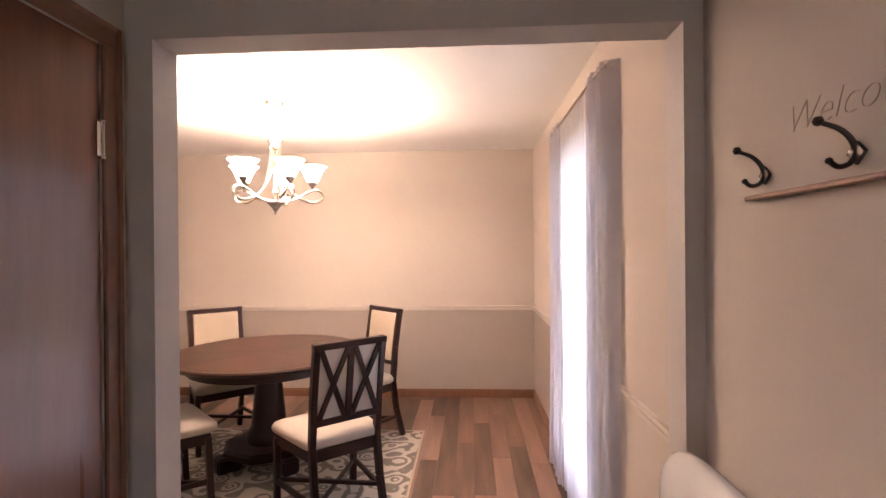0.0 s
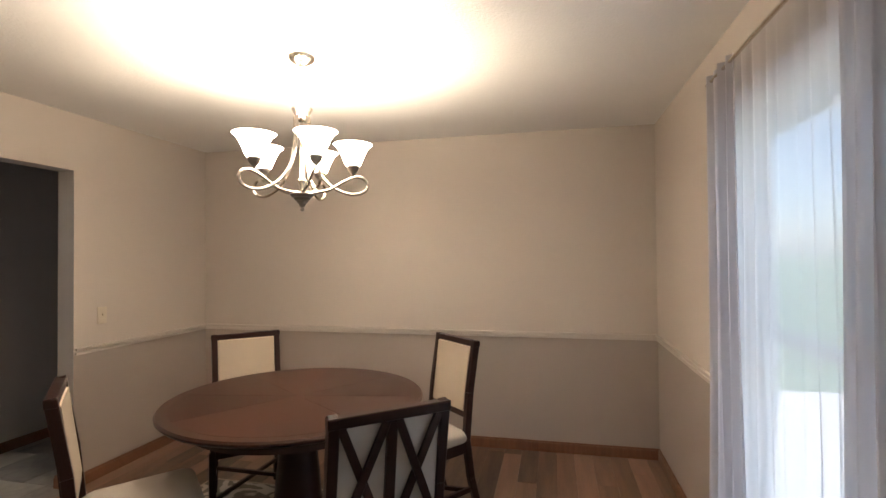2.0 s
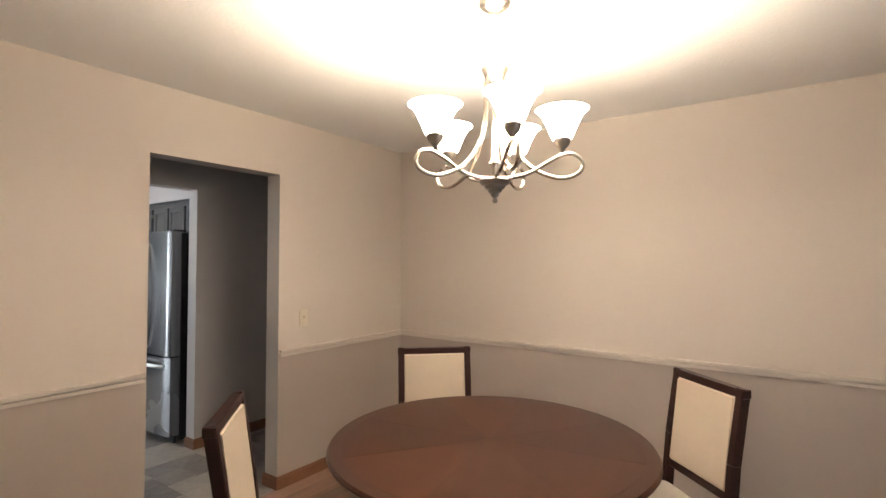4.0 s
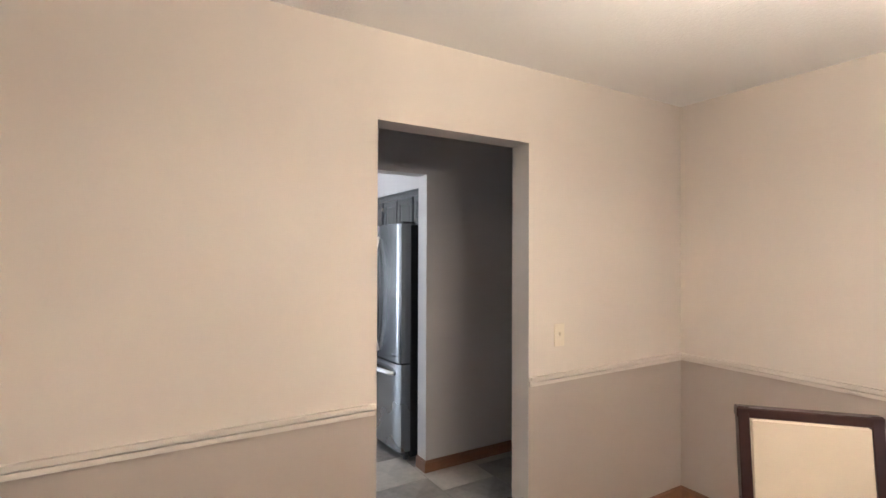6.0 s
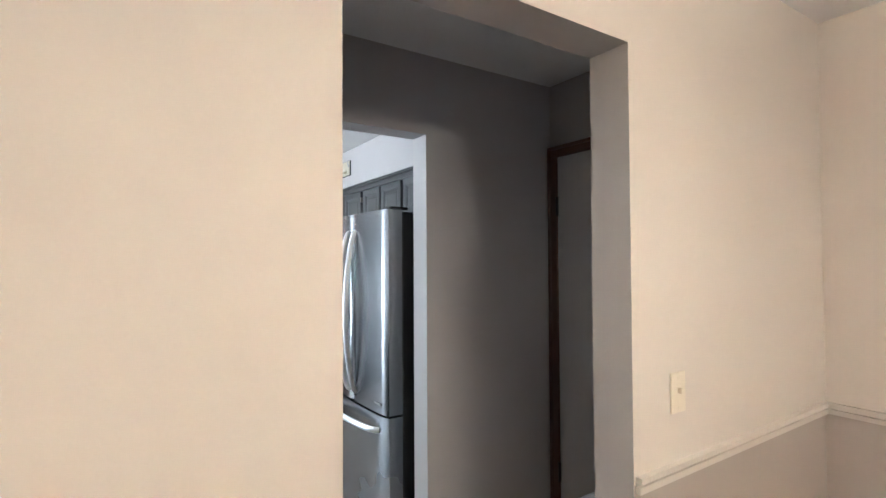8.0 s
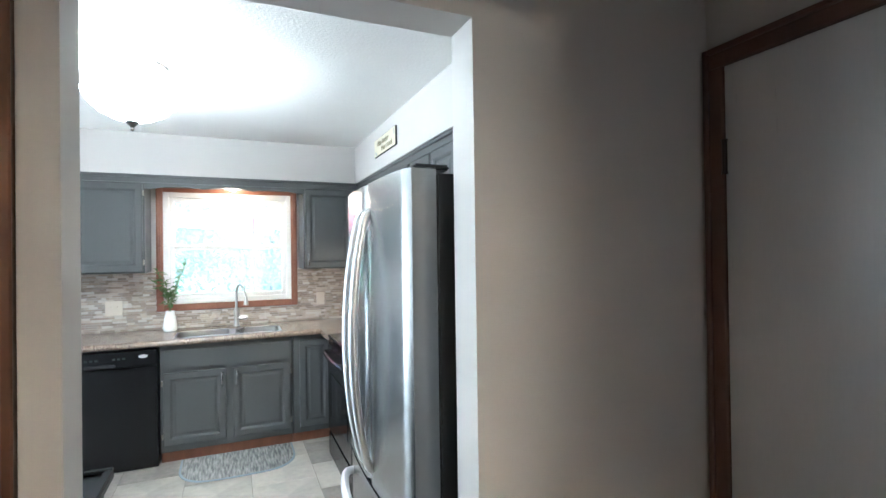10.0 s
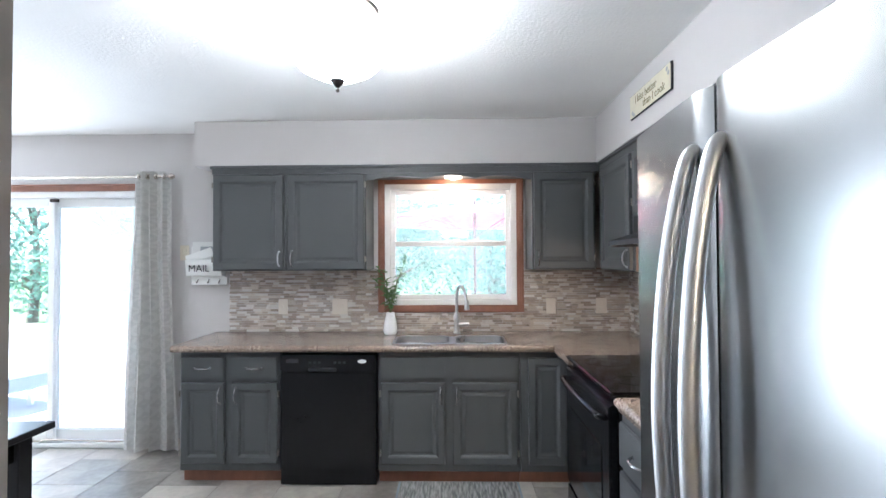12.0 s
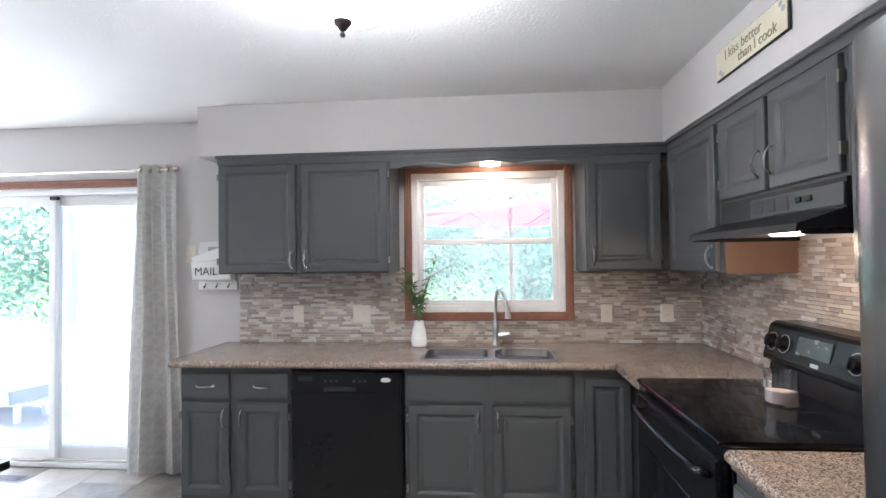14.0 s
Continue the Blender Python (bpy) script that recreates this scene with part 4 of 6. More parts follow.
for y in (0.765, 0.53, 0.29, 0.05):
    bm = tube([(XE - 0.026, y, 1.612), (XE - 0.034, y + 0.002, 1.634), (XE - 0.048, y + 0.008, 1.652), (XE - 0.07, y + 0.018, 1.664)], lambda u: 0.0052 - 0.0016 * u, 8)
    tube([(XE - 0.028, y, 1.612), (XE - 0.036, y + 0.002, 1.596), (XE - 0.05, y + 0.006, 1.592), (XE - 0.06, y + 0.01, 1.601)], 0.0042, 8, bm=bm)
    for q, rr in (((XE - 0.071, y + 0.018, 1.666), 0.0085), ((XE - 0.0605, y + 0.01, 1.602), 0.006)):
        lathe([(0, -rr), (rr * 0.7, -rr * 0.7), (rr, 0), (rr * 0.7, rr * 0.7), (0, rr)], 10, Matrix.Translation(q), bm)
    b = cuboid(-0.0035, 0.0035, -0.014, 0.014, -0.014, 0.014, 0.002)
    merge(bm, b, Matrix.Translation((XE - 0.0262, y, 1.612)) @ Matrix.Rotation(radians(45), 4, "X"))
    part("hook", bm, DARK_METAL, b0, "dark iron double hook", smooth=True)
writing("lettering", "Welcome", 0.078, Matrix.Translation((XE - 0.0228, 0.705, 1.70)) @ Matrix.Rotation(radians(-90), 4, "Z") @ Matrix.Rotation(radians(90), 4, "X"), GREY_INK, b0, "grey script lettering", 0.35, "LEFT", 0.0035)

bench = thing("hall_bench", 0.62, 0.65, 0, "white upholstered foyer bench against the wall", "bench")
for x in (0.46, 0.74):
    for y in (0.30, 0.98):
        part("leg", cuboid(x - 0.02, x + 0.02, y - 0.02, y + 0.02, 0, 0.40, 0.003), DARK_WOOD, bench)
part("seat", cuboid(0.43, 0.77, 0.26, 1.03, 0.40, 0.50, 0.03, 3), CREAM, bench, smooth=True)
pil = thing("throw_pillow", 0.72, 0.79, 0.50, "plump white throw pillow leaning in the corner", "pillow")
bm = bmesh.new()
bmesh.ops.create_uvsphere(bm, u_segments=24, v_segments=14, radius=1)
for v in bm.verts:
    x, y, z = v.co
    e = lambda q: math.copysign(abs(q) ** 0.6, q)
    v.co = Vector((0.07 * x, 0.27 * e(y), 0.245 * e(z)))
bm.transform(Matrix.Translation((0.70, 0.80, 0.745)) @ Matrix.Rotation(radians(-5), 4, "Y"))
part("cover", bm, CERAMIC, pil, smooth=True)

# ---- hall ----
tr = thing("trash_bin", -3.55, 3.97, 0, "white plastic trash bin with a lid by the hall door", "trash bin")
m = Matrix.Translation((-3.55, 3.97, 0)) @ Matrix.Rotation(radians(45), 4, "Z")
part("body", lathe([(0, 0), (0.15, 0), (0.155, 0.01), (0.19, 0.36), (0.195, 0.37)], 4, m), WHITE, tr)
part("lid", lathe([(0.205, 0.365), (0.21, 0.39), (0.19, 0.42), (0.12, 0.445), (0, 0.45)], 4, m), WHITE, tr)


# ---- kitchen ----
def raised_panel(bm, x0, x1, z0, z1, t=0.02, rim=0.058):
    """A cabinet front in the local xz plane, facing -y, with a moulded frame round a sunken panel."""
    b = bmesh.new()
    v = lambda x, y, z: b.verts.new((x, y, z))
    steps = [(0.0, 0.0), (0.0, -t + 0.004), (0.004, -t), (rim - 0.016, -t), (rim - 0.008, -t + 0.004), (rim, -t + 0.011), (rim + 0.012, -t + 0.011), (rim + 0.024, -t + 0.008)]
    rings = [[v(x0 + d, y, z0 + d), v(x1 - d, y, z0 + d), v(x1 - d, y, z1 - d), v(x0 + d, y, z1 - d)] for d, y in steps]
    for a, c in zip(rings, rings[1:]):
        for i in range(4):
            j = (i + 1) % 4
            b.faces.new((a[i], a[j], c[j], c[i]))
    b.faces.new(rings[-1])
    b.faces.new(rings[0][::-1])
    merge(bm, b)
    return bm


def slab(bm, x0, x1, z0, z1, t=0.02):
    return block(bm, x0, x1, -t, 0, z0, z1, 0.005, 2)


def pull(x, z, upright=True, L=0.10):
    """A slim arched handle on a front at y = -0.02."""
    k = [(-L / 2, -0.020), (-L / 2, -0.030), (-L / 4, -0.046), (0, -0.050), (L / 4, -0.046), (L / 2, -0.030), (L / 2, -0.020)]
    pts = [(x, y, z + s) if upright else (x + s, y, z) for s, y in k]
    bm = tube(pts, lambda u: 0.0036 + 0.002 * math.sin(math.pi * u), 8, 4)
    for s in (-L / 2, L / 2):
        lathe([(0.008, 0), (0.008, 0.004), (0.004, 0.006)], 10, Matrix.Translation((x, -0.0205, z + s) if upright else (x + s, -0.0205, z)) @ Matrix.Rotation(radians(90), 4, "X"), bm)
    return bm


def cabinet(name, facing, x, y, w, depth, z0, z1, fronts, label, toe=0.0, group="kitchen cabinets", open_top=False):
    """A cabinet whose face runs from (x, y) over w to its right; facing "east" or "south".
    fronts: (kind, x0, x1, z0, z1, handle x, handle z, upright)"""
    turn = 90 if facing == "east" else 0
    c = thing(name, x, y, z0 if not toe else 0.0, label, "cabinet", group, turn)
    up = WORLD[c].translation.z
    bm = bmesh.new()
    block(bm, 0, w, 0.0, depth, (toe or z0) - up, z1 - up, 0.002)
    part("body", bm, CAB, c, local=True)
    if toe:
        part("toe_kick", cuboid(0, w, 0.05, depth, 0.0, toe, 0), WINDOW_WOOD, c, "reddish wood toe kick", local=True)
    for kind, a, b, p, q, hx, hz, upright in fronts:
        f = raised_panel(bmesh.new(), a, b, p - up, q - up) if kind == "door" else slab(bmesh.new(), a, b, p - up, q - up)
        f.transform(Matrix.Translation((0, -0.001, 0)))
        ob = part("door" if kind == "door" else "drawer_front", f, CAB, c, local=True)
        if hx is not None:
            part("handle", pull(hx, hz - up, upright), PULL, ob, "brushed metal pull handle", local=True, smooth=True)
        if kind == "door" and hx is not None:
            side = a if abs(hx - a) > abs(hx - b) else b
            for hz2 in (p + 0.07, q - 0.07):
                e = 0.006 if side == a else -0.006
                part("hinge", cuboid(side - 0.005 - e, side + 0.005 - e, -0.024, -0.001, hz2 - up - 0.02, hz2 - up + 0.02, 0.002), GUNMETAL, ob, "small exposed hinge", local=True)
    return c


BX = -7.095
# base units, faces to the east: local x runs along +y
cabinet("base_cabinet", "east", BX, 1.075, 0.655, 0.57, 0, 0.857,
        [("drawer", 0.012, 0.297, 0.682, 0.822, 0.155, 0.752, False), ("drawer", 0.347, 0.643, 0.682, 0.822, 0.495, 0.752, False),
         ("door", 0.012, 0.297, 0.135, 0.655, 0.270, 0.575, True), ("door", 0.347, 0.643, 0.135, 0.655, 0.374, 0.575, True)],
        "slate grey base cabinet with two drawers above two doors", 0.085)
cabinet("sink_base_cabinet", "east", BX, 2.372, 0.915, 0.57, 0, 0.857,
        [("drawer", 0.02, 0.432, 0.682, 0.822, None, 0, False), ("drawer", 0.482, 0.895, 0.682, 0.822, None, 0, False),
         ("door", 0.02, 0.432, 0.135, 0.655, 0.405, 0.575, True), ("door", 0.482, 0.895, 0.135, 0.655, 0.509, 0.575, True)],
        "slate grey sink base cabinet with two panelled doors", 0.085)
cabinet("corner_base_cabinet", "east", BX, 3.289, 0.905, 0.57, 0, 0.857, [("door", 0.05, 0.292, 0.135, 0.815, None, 0, True)], "slate grey corner base cabinet with one tall door", 0.085)
# wall units on the window wall
UX = -7.352
cabinet("wall_cabinet", "east", UX, 1.155, 0.53, 0.32, 1.375, 2.06, [("door", 0.012, 0.508, 1.385, 2.05, 0.482, 1.46, True)], "slate grey wall cabinet with one panelled door")
cabinet("wall_cabinet", "east", UX, 1.687, 0.563, 0.32, 1.375, 2.06, [("door", 0.012, 0.55, 1.385, 2.05, 0.04, 1.46, True)], "slate grey wall cabinet beside the window")
cabinet("wall_cabinet", "east", UX, 3.415, 0.44, 0.32, 1.375, 2.06, [("door", 0.012, 0.425, 1.385, 2.05, 0.04, 1.46, True)], "slate grey wall cabinet in the corner")
# wall units over the range wall, faces to the south
UY = 3.885
cabinet("wall_cabinet", "south", UX + 0.023, UY, 0.64, 0.314, 1.375, 2.06, [("door", 0.05, 0.605, 1.385, 2.05, 0.57, 1.45, True)], "slate grey wall cabinet beside the range hood")
cabinet("wall_cabinet", "south", -6.687, UY, 0.765, 0.314, 1.685, 2.06, [("door", 0.012, 0.365, 1.697, 2.05, 0.335, 1.80, True), ("door", 0.392, 0.75, 1.697, 2.05, 0.42, 1.80, True)], "slate grey two-door cabinet above the range hood")
cabinet("wall_cabinet", "south", -5.92, UY, 0.70, 0.314, 1.375, 2.06, [("door", 0.03, 0.34, 1.385, 2.05, None, 0, True), ("door", 0.36, 0.68, 1.385, 2.05, None, 0, True)], "tall slate grey wall cabinet beside the fridge")
cabinet("wall_cabinet", "south", -5.218, UY, 0.978, 0.314, 1.79, 2.06, [("door", 0.012, 0.31, 1.80, 2.05, None, 0, True), ("door", 0.335, 0.635, 1.80, 2.05, None, 0, True), ("door", 0.66, 0.96, 1.80, 2.05, None, 0, True)], "slate grey short cabinets above the fridge")
cabinet("base_cabinet", "south", -5.885, 3.53, 0.705, 0.66, 0, 0.842,
        [("drawer", 0.02, 0.42, 0.645, 0.815, 0.22, 0.73, False), ("drawer", 0.02, 0.42, 0.39, 0.625, 0.22, 0.53, False), ("drawer", 0.02, 0.42, 0.135, 0.37, 0.22, 0.26, False)],
        "slate grey drawer cabinet between range and fridge", 0.085)
# wood end panel seen under the hood
setting("trim_cabinet_end", cuboid(-6.686, -6.682, 3.89, KN - 0.002, 1.375, 1.684), CARCASS, "bare brown cabinet end panel", "trim")
bm = bmesh.new()
block(bm, UX - 0.31, UX + 0.004, 1.150, KN - 0.3, 2.061, 2.121)
block(bm, UX + 0.004, UX + 0.016, 1.140, UY - 0.02, 2.098, 2.121, 0.004)
block(bm, UX + 0.02, KE - 0.001, UY - 0.004, KN - 0.002, 2.061, 2.121)
block(bm, UX + 0.01, KE - 0.001, UY - 0.018, UY - 0.004, 2.098, 2.121, 0.004)
setting("trim_crown", bm, CAB, "slate grey crown strip above the cabinets", "trim")
# scalloped valance over the window
val = thing("window_valance", UX, 2.83, 2.0, "slate grey scalloped wooden valance above the sink window", "valance")
bm = bmesh.new()
ys = np.linspace(2.251, 3.414, 60)
low = []
for y in ys:
    u = (y - 2.30) / (3.37 - 2.30)
    low.append(2.012 + (0.0 if u < 0 or u > 1 else 0.022 * abs(math.sin(u * math.pi * 3)) ** 0.7 + 0.008 * math.sin(u * math.pi)))
rows = [[bm.verts.new((x, y, z)) for y, z in zip(ys, zz)] for x, zz in ((UX + 0.0, low), (UX + 0.0, [2.06] * 60), (UX - 0.02, [2.06] * 60), (UX - 0.02, low))]
for i in range(59):
    for a, c in ((0, 1), (1, 2), (2, 3), (3, 0)):
        bm.faces.new((rows[a][i], rows[a][i + 1], rows[c][i + 1], rows[c][i]))
part("board", bm, CAB, val)
lamp = thing("puck_light", -7.50, 2.865, 2.06, "small lit lamp under the valance", "lamp")
part("housing", lathe([(0.03, 2.046), (0.034, 2.052), (0.034, 2.06), (0, 2.06)], 20, Matrix.Translation((-7.50, 2.865, 0))), WHITE, lamp, smooth=True)
part("lens", lathe([(0, 2.034), (0.018, 2.037), (0.029, 2.047), (0, 2.047)], 20, Matrix.Translation((-7.50, 2.865, 0))), LED, lamp, smooth=True)
bulb(-7.50, 2.865, 1.99, 1.3, (1.0, 0.72, 0.5), 0.03)
part("mount", cuboid(-7.64, UX - 0.021, 2.80, 2.93, 2.0605, 2.0625), WHITE, lamp)

# worktop with a cut-out for the sink
S0, S1, SX0, SX1 = 2.455, 3.215, -7.46, -7.115
ct = thing("countertop", -7.36, 2.6, 0.845, "brown speckled granite look countertop along the window wall", "countertop")
bm = bmesh.new()
for q in ((KW + 0.002, -7.05, 1.035, S0), (KW + 0.002, SX0, S0, S1), (SX1, -7.05, S0, S1), (KW + 0.002, -7.05, S1, 3.50), (KW + 0.002, -6.672, 3.50, KN - 0.002)):
    block(bm, *q, 0.858, 0.90)
bmesh.ops.remove_doubles(bm, verts=bm.verts, dist=0.0005)
part("top", bm, GRANITE, ct)
bm = tube([(-7.052, 1.037, 0.8795), (-7.052, 3.49, 0.8795)], 0.0205, 12, 1, flat=1.0)
part("edge", bm, GRANITE, ct, "rounded front edge", smooth=True)
c2 = thing("countertop", -5.54, 3.85, 0.845, "short granite look countertop between range and fridge", "countertop")
part("top", cuboid(-5.888, -5.16, 3.515, KN - 0.002, 0.846, 0.90, 0.003), GRANITE, c2)
part("edge", tube([(-5.885, 3.517, 0.8795), (-5.16, 3.517, 0.8795)], 0.0205, 12, 1), GRANITE, c2, "rounded front edge", smooth=True)

# sink
sk = thing("kitchen_sink", -7.285, 2.835, 0.72, "stainless steel double bowl undermount sink", "sink")


def bowl(y0, y1):
    bm = bmesh.new()
    rings = []
    for inset, z, rad in ((-0.008, 0.899, 0.07), (0.0, 0.9015, 0.07), (0.012, 0.899, 0.065), (0.014, 0.87, 0.062), (0.02, 0.76, 0.055), (0.05, 0.735, 0.03)):
        xa, xb, ya, yb = SX0 + inset, SX1 - inset, y0 + inset, y1 - inset
        ring = []
        for cx, cy, a0 in ((xb - rad, yb - rad, 0), (xa + rad, yb - rad, 90), (xa + rad, ya + rad, 180), (xb - rad, ya + rad, 270)):
            for k in range(5):
                a = radians(a0 + 22.5 * k)
                ring.append(bm.verts.new((cx + rad * math.cos(a), cy + rad * math.sin(a), z)))
        rings.append(ring)
    for a, c in zip(rings, rings[1:]):
        for i in range(len(a)):
            j = (i + 1) % len(a)
            bm.faces.new((a[i], a[j], c[j], c[i]))
    bm.faces.new(rings[-1])
    return bm


for y0, y1 in ((2.46, 2.842), (2.862, 3.21)):
    bw = part("bowl", bowl(y0, y1), SINK_STEEL, sk, smooth=True)
    part("drain", lathe([(0, 0.738), (0.03, 0.738), (0.04, 0.742), (0.043, 0.736)], 20, Matrix.Translation((-7.29, (y0 + y1) / 2, 0))), CHROME, bw, smooth=True)
part("divider", cuboid(SX0 + 0.01, SX1 - 0.01, 2.843, 2.861, 0.86, 0.899, 0.004), SINK_STEEL, sk)
fa = thing("kitchen_faucet", -7.57, 2.885, 0.90, "brushed nickel gooseneck pull-down faucet behind the sink", "faucet")
part("base", lathe([(0.027, 0.90), (0.027, 0.908), (0.021, 0.915), (0.02, 0.99), (0.024, 0.995), (0.024, 1.03), (0.018, 1.04), (0.013, 1.06)], 20, Matrix.Translation((-7.57, 2.885, 0))), SINK_STEEL, fa, smooth=True)
part("spout", tube([(-7.57, 2.885, 1.05), (-7.57, 2.885, 1.17), (-7.555, 2.893, 1.225), (-7.52, 2.91, 1.255), (-7.475, 2.933, 1.235), (-7.45, 2.948, 1.18), (-7.442, 2.953, 1.145)], 0.0115, 12), SINK_STEEL, fa, smooth=True)
part("spray_head", lathe([(0.012, 0.07), (0.015, 0.055), (0.019, 0.01), (0.019, 0), (0, 0)][::-1], 16, Matrix.Translation((-7.437, 2.957, 1.085)) @ Matrix.Rotation(radians(-8), 4, "Y")), SINK_STEEL, fa, smooth=True)
part("lever", tube([(-7.57, 2.90, 0.965), (-7.565, 2.945, 0.968), (-7.56, 2.975, 0.972)], lambda u: 0.019 - 0.006 * u, 12), SINK_STEEL, fa, smooth=True)

# dishwasher
dw = thing("dishwasher", -7.08, 2.05, 0, "black built-in dishwasher with a control strip", "dishwasher")
part("body", cuboid(-7.64, -7.09, 1.745, 2.36, 0.0, 0.840), FRIDGE_SIDE, dw)
part("door", cuboid(-7.088, -7.062, 1.745, 2.36, 0.10, 0.725, 0.006, 2), BLACK, dw)
pan = part("control_panel", cuboid(-7.088, -7.052, 1.745, 2.36, 0.73, 0.838, 0.008, 2), BLACK, dw)
part("pocket_handle", cuboid(-7.056, -7.046, 1.93, 2.11, 0.735, 0.76, 0.004), FRIDGE_SIDE, pan)
part("vent", cuboid(-7.053, -7.050, 1.785, 1.865, 0.79, 0.815, 0.001), FRIDGE_SIDE, pan)
for k in range(6):
    part("button", cuboid(-7.053, -7.049, 1.93 + 0.03 * k + (0.07 if k > 2 else 0), 1.95 + 0.03 * k + (0.07 if k > 2 else 0), 0.785, 0.80, 0.002), DISPLAY, pan)
part("badge", lathe([(0.028, 0), (0.028, 0.003), (0, 0.003)], 20, Matrix.Translation((-7.052, 2.275, 0.80)) @ Matrix.Rotation(radians(90), 4, "Y") @ Matrix.Diagonal((0.45, 1, 1, 1))), WHITE, pan, "pale oval badge")
part("kick_plate", cuboid(-7.10, -7.075, 1.745, 2.36, 0.01, 0.098), BLACK, dw)

# range
RX0, RX1, RY = -6.664, -5.898, 3.50
rg = thing("electric_range", -6.28, 3.85, 0, "black freestanding electric range with a glass top", "range")
part("body", cuboid(RX0, RX1, RY + 0.025, KN - 0.01, 0.0, 0.895, 0.004), BLACK, rg)
part("cooktop", cuboid(RX0 - 0.003, RX1 + 0.003, RY - 0.012, 4.03, 0.8955, 0.917, 0.006, 2), BLACK_GLASS, rg, "glossy black glass cooktop")
for x, y, r in ((-6.47, 3.64, 0.10), (-6.47, 3.89, 0.078), (-6.09, 3.64, 0.078), (-6.09, 3.89, 0.10)):
    part("burner_ring", lathe([(r, 0.9172), (r, 0.9176), (r - 0.003, 0.9176), (r - 0.003, 0.9172)], 40, Matrix.Translation((x, y, 0))), RING, rg)
od = part("oven_door", cuboid(RX0 + 0.008, RX1 - 0.008, RY - 0.015, RY + 0.022, 0.24, 0.86, 0.008, 2), BLACK, rg)
part("oven_window", cuboid(RX0 + 0.11, RX1 - 0.11, RY - 0.018, RY - 0.0145, 0.36, 0.66, 0.002), BLACK_GLASS, od)
part("oven_handle", tube([(RX0 + 0.06, RY - 0.012, 0.80), (RX0 + 0.065, RY - 0.045, 0.805), (RX0 + 0.2, RY - 0.062, 0.81), (-6.28, RY - 0.068, 0.81), (RX1 - 0.2, RY - 0.062, 0.81), (RX1 - 0.065, RY - 0.045, 0.805), (RX1 - 0.06, RY - 0.012, 0.80)], 0.014, 12), BLACK, od, smooth=True)
part("drawer", cuboid(RX0 + 0.008, RX1 - 0.008, RY - 0.012, RY + 0.022, 0.06, 0.225, 0.008, 2), BLACK, rg)
bm = bmesh.new()
prof = [(4.185, 0.90), (4.035, 0.90), (4.055, 0.99), (4.062, 1.004), (4.026, 1.012), (4.026, 1.03), (4.056, 1.15), (4.066, 1.164), (4.085, 1.172), (4.185, 1.172)]
va = [bm.verts.new((RX0, y, z)) for y, z in prof]
vb = [bm.verts.new((RX1, y, z)) for y, z in prof]
bm.faces.new(va)
bm.faces.new(vb[::-1])
for i in range(len(prof)):
    j = (i + 1) % len(prof)
    bm.faces.new((va[i], va[j], vb[j], vb[i]))
bp = part("back_panel", bm, BLACK, rg, "sloped black control panel")
tilt = Matrix.Rotation(radians(-14.0), 4, "X")
for x in (RX0 + 0.045, RX0 + 0.125, RX1 - 0.245, RX1 - 0.10):
    m = Matrix.Translation((x, 4.041, 1.09)) @ tilt @ Matrix.Rotation(radians(90), 4, "X")
    b = lathe([(0.034, 0), (0.034, 0.003), (0.026, 0.004), (0.024, 0.022), (0, 0.024)], 22, m)
    b2 = cuboid(-0.004, 0.004, -0.022, 0.022, 0.02, 0.032, 0.002)
    b2.transform(m)
    merge(b, b2)
    part("knob", b, BLACK, bp, smooth=True)
    part("dial_ring", lathe([(0.036, 0.0), (0.036, 0.0012), (0.038, 0.0012), (0.038, 0)], 26, m), LOUVRE, bp)
b = cuboid(-0.095, 0.095, -0.004, 0.0, -0.036, 0.036, 0.002)
b.transform(Matrix.Translation((-6.355, 4.042, 1.1)) @ tilt)
part("display", b, DISPLAY, bp, "grey glass display")
for k in range(8):
    b = cuboid(-0.006, 0.006, -0.0048, -0.004, -0.004, 0.004)
    b.transform(Matrix.Translation((-6.42 + 0.045 * (k % 4), 4.042, 1.08 + 0.038 * (k // 4))) @ tilt)
    part("button", b, DISPLAY, bp)
b = cuboid(-0.022, 0.022, -0.003, 0.0, -0.007, 0.007, 0.001)
b.transform(Matrix.Translation((-6.335, 4.029, 1.041)) @ tilt)
part("badge", b, LOUVRE, bp, "small pale badge")
cd = thing("jar_candle", -6.29, 3.885, 0.917, "pink wax candle in a clear glass jar on the cooktop", "candle")
m = Matrix.Translation((-6.29, 3.885, 0.9175))
part("jar", lathe([(0, 0), (0.05, 0), (0.053, 0.004), (0.053, 0.115), (0.05, 0.115), (0.05, 0.008), (0, 0.008)], 28, m), CLEAR, cd, smooth=True)
part("wax", lathe([(0, 0.009), (0.0495, 0.009), (0.0495, 0.05), (0, 0.052)], 24, m), WAX, cd, smooth=True)
b = bmesh.new()
for i in range(6):
    a0, a1 = radians(200 + 12 * i), radians(212 + 12 * i)
    q = [b.verts.new(m @ Vector((0.0536 * math.cos(a), 0.0536 * math.sin(a), z))) for a, z in ((a0, 0.055), (a1, 0.055), (a1, 0.085), (a0, 0.085))]
    b.faces.new(q)
part("label", b, LOUVRE, cd, "small dark paper label")

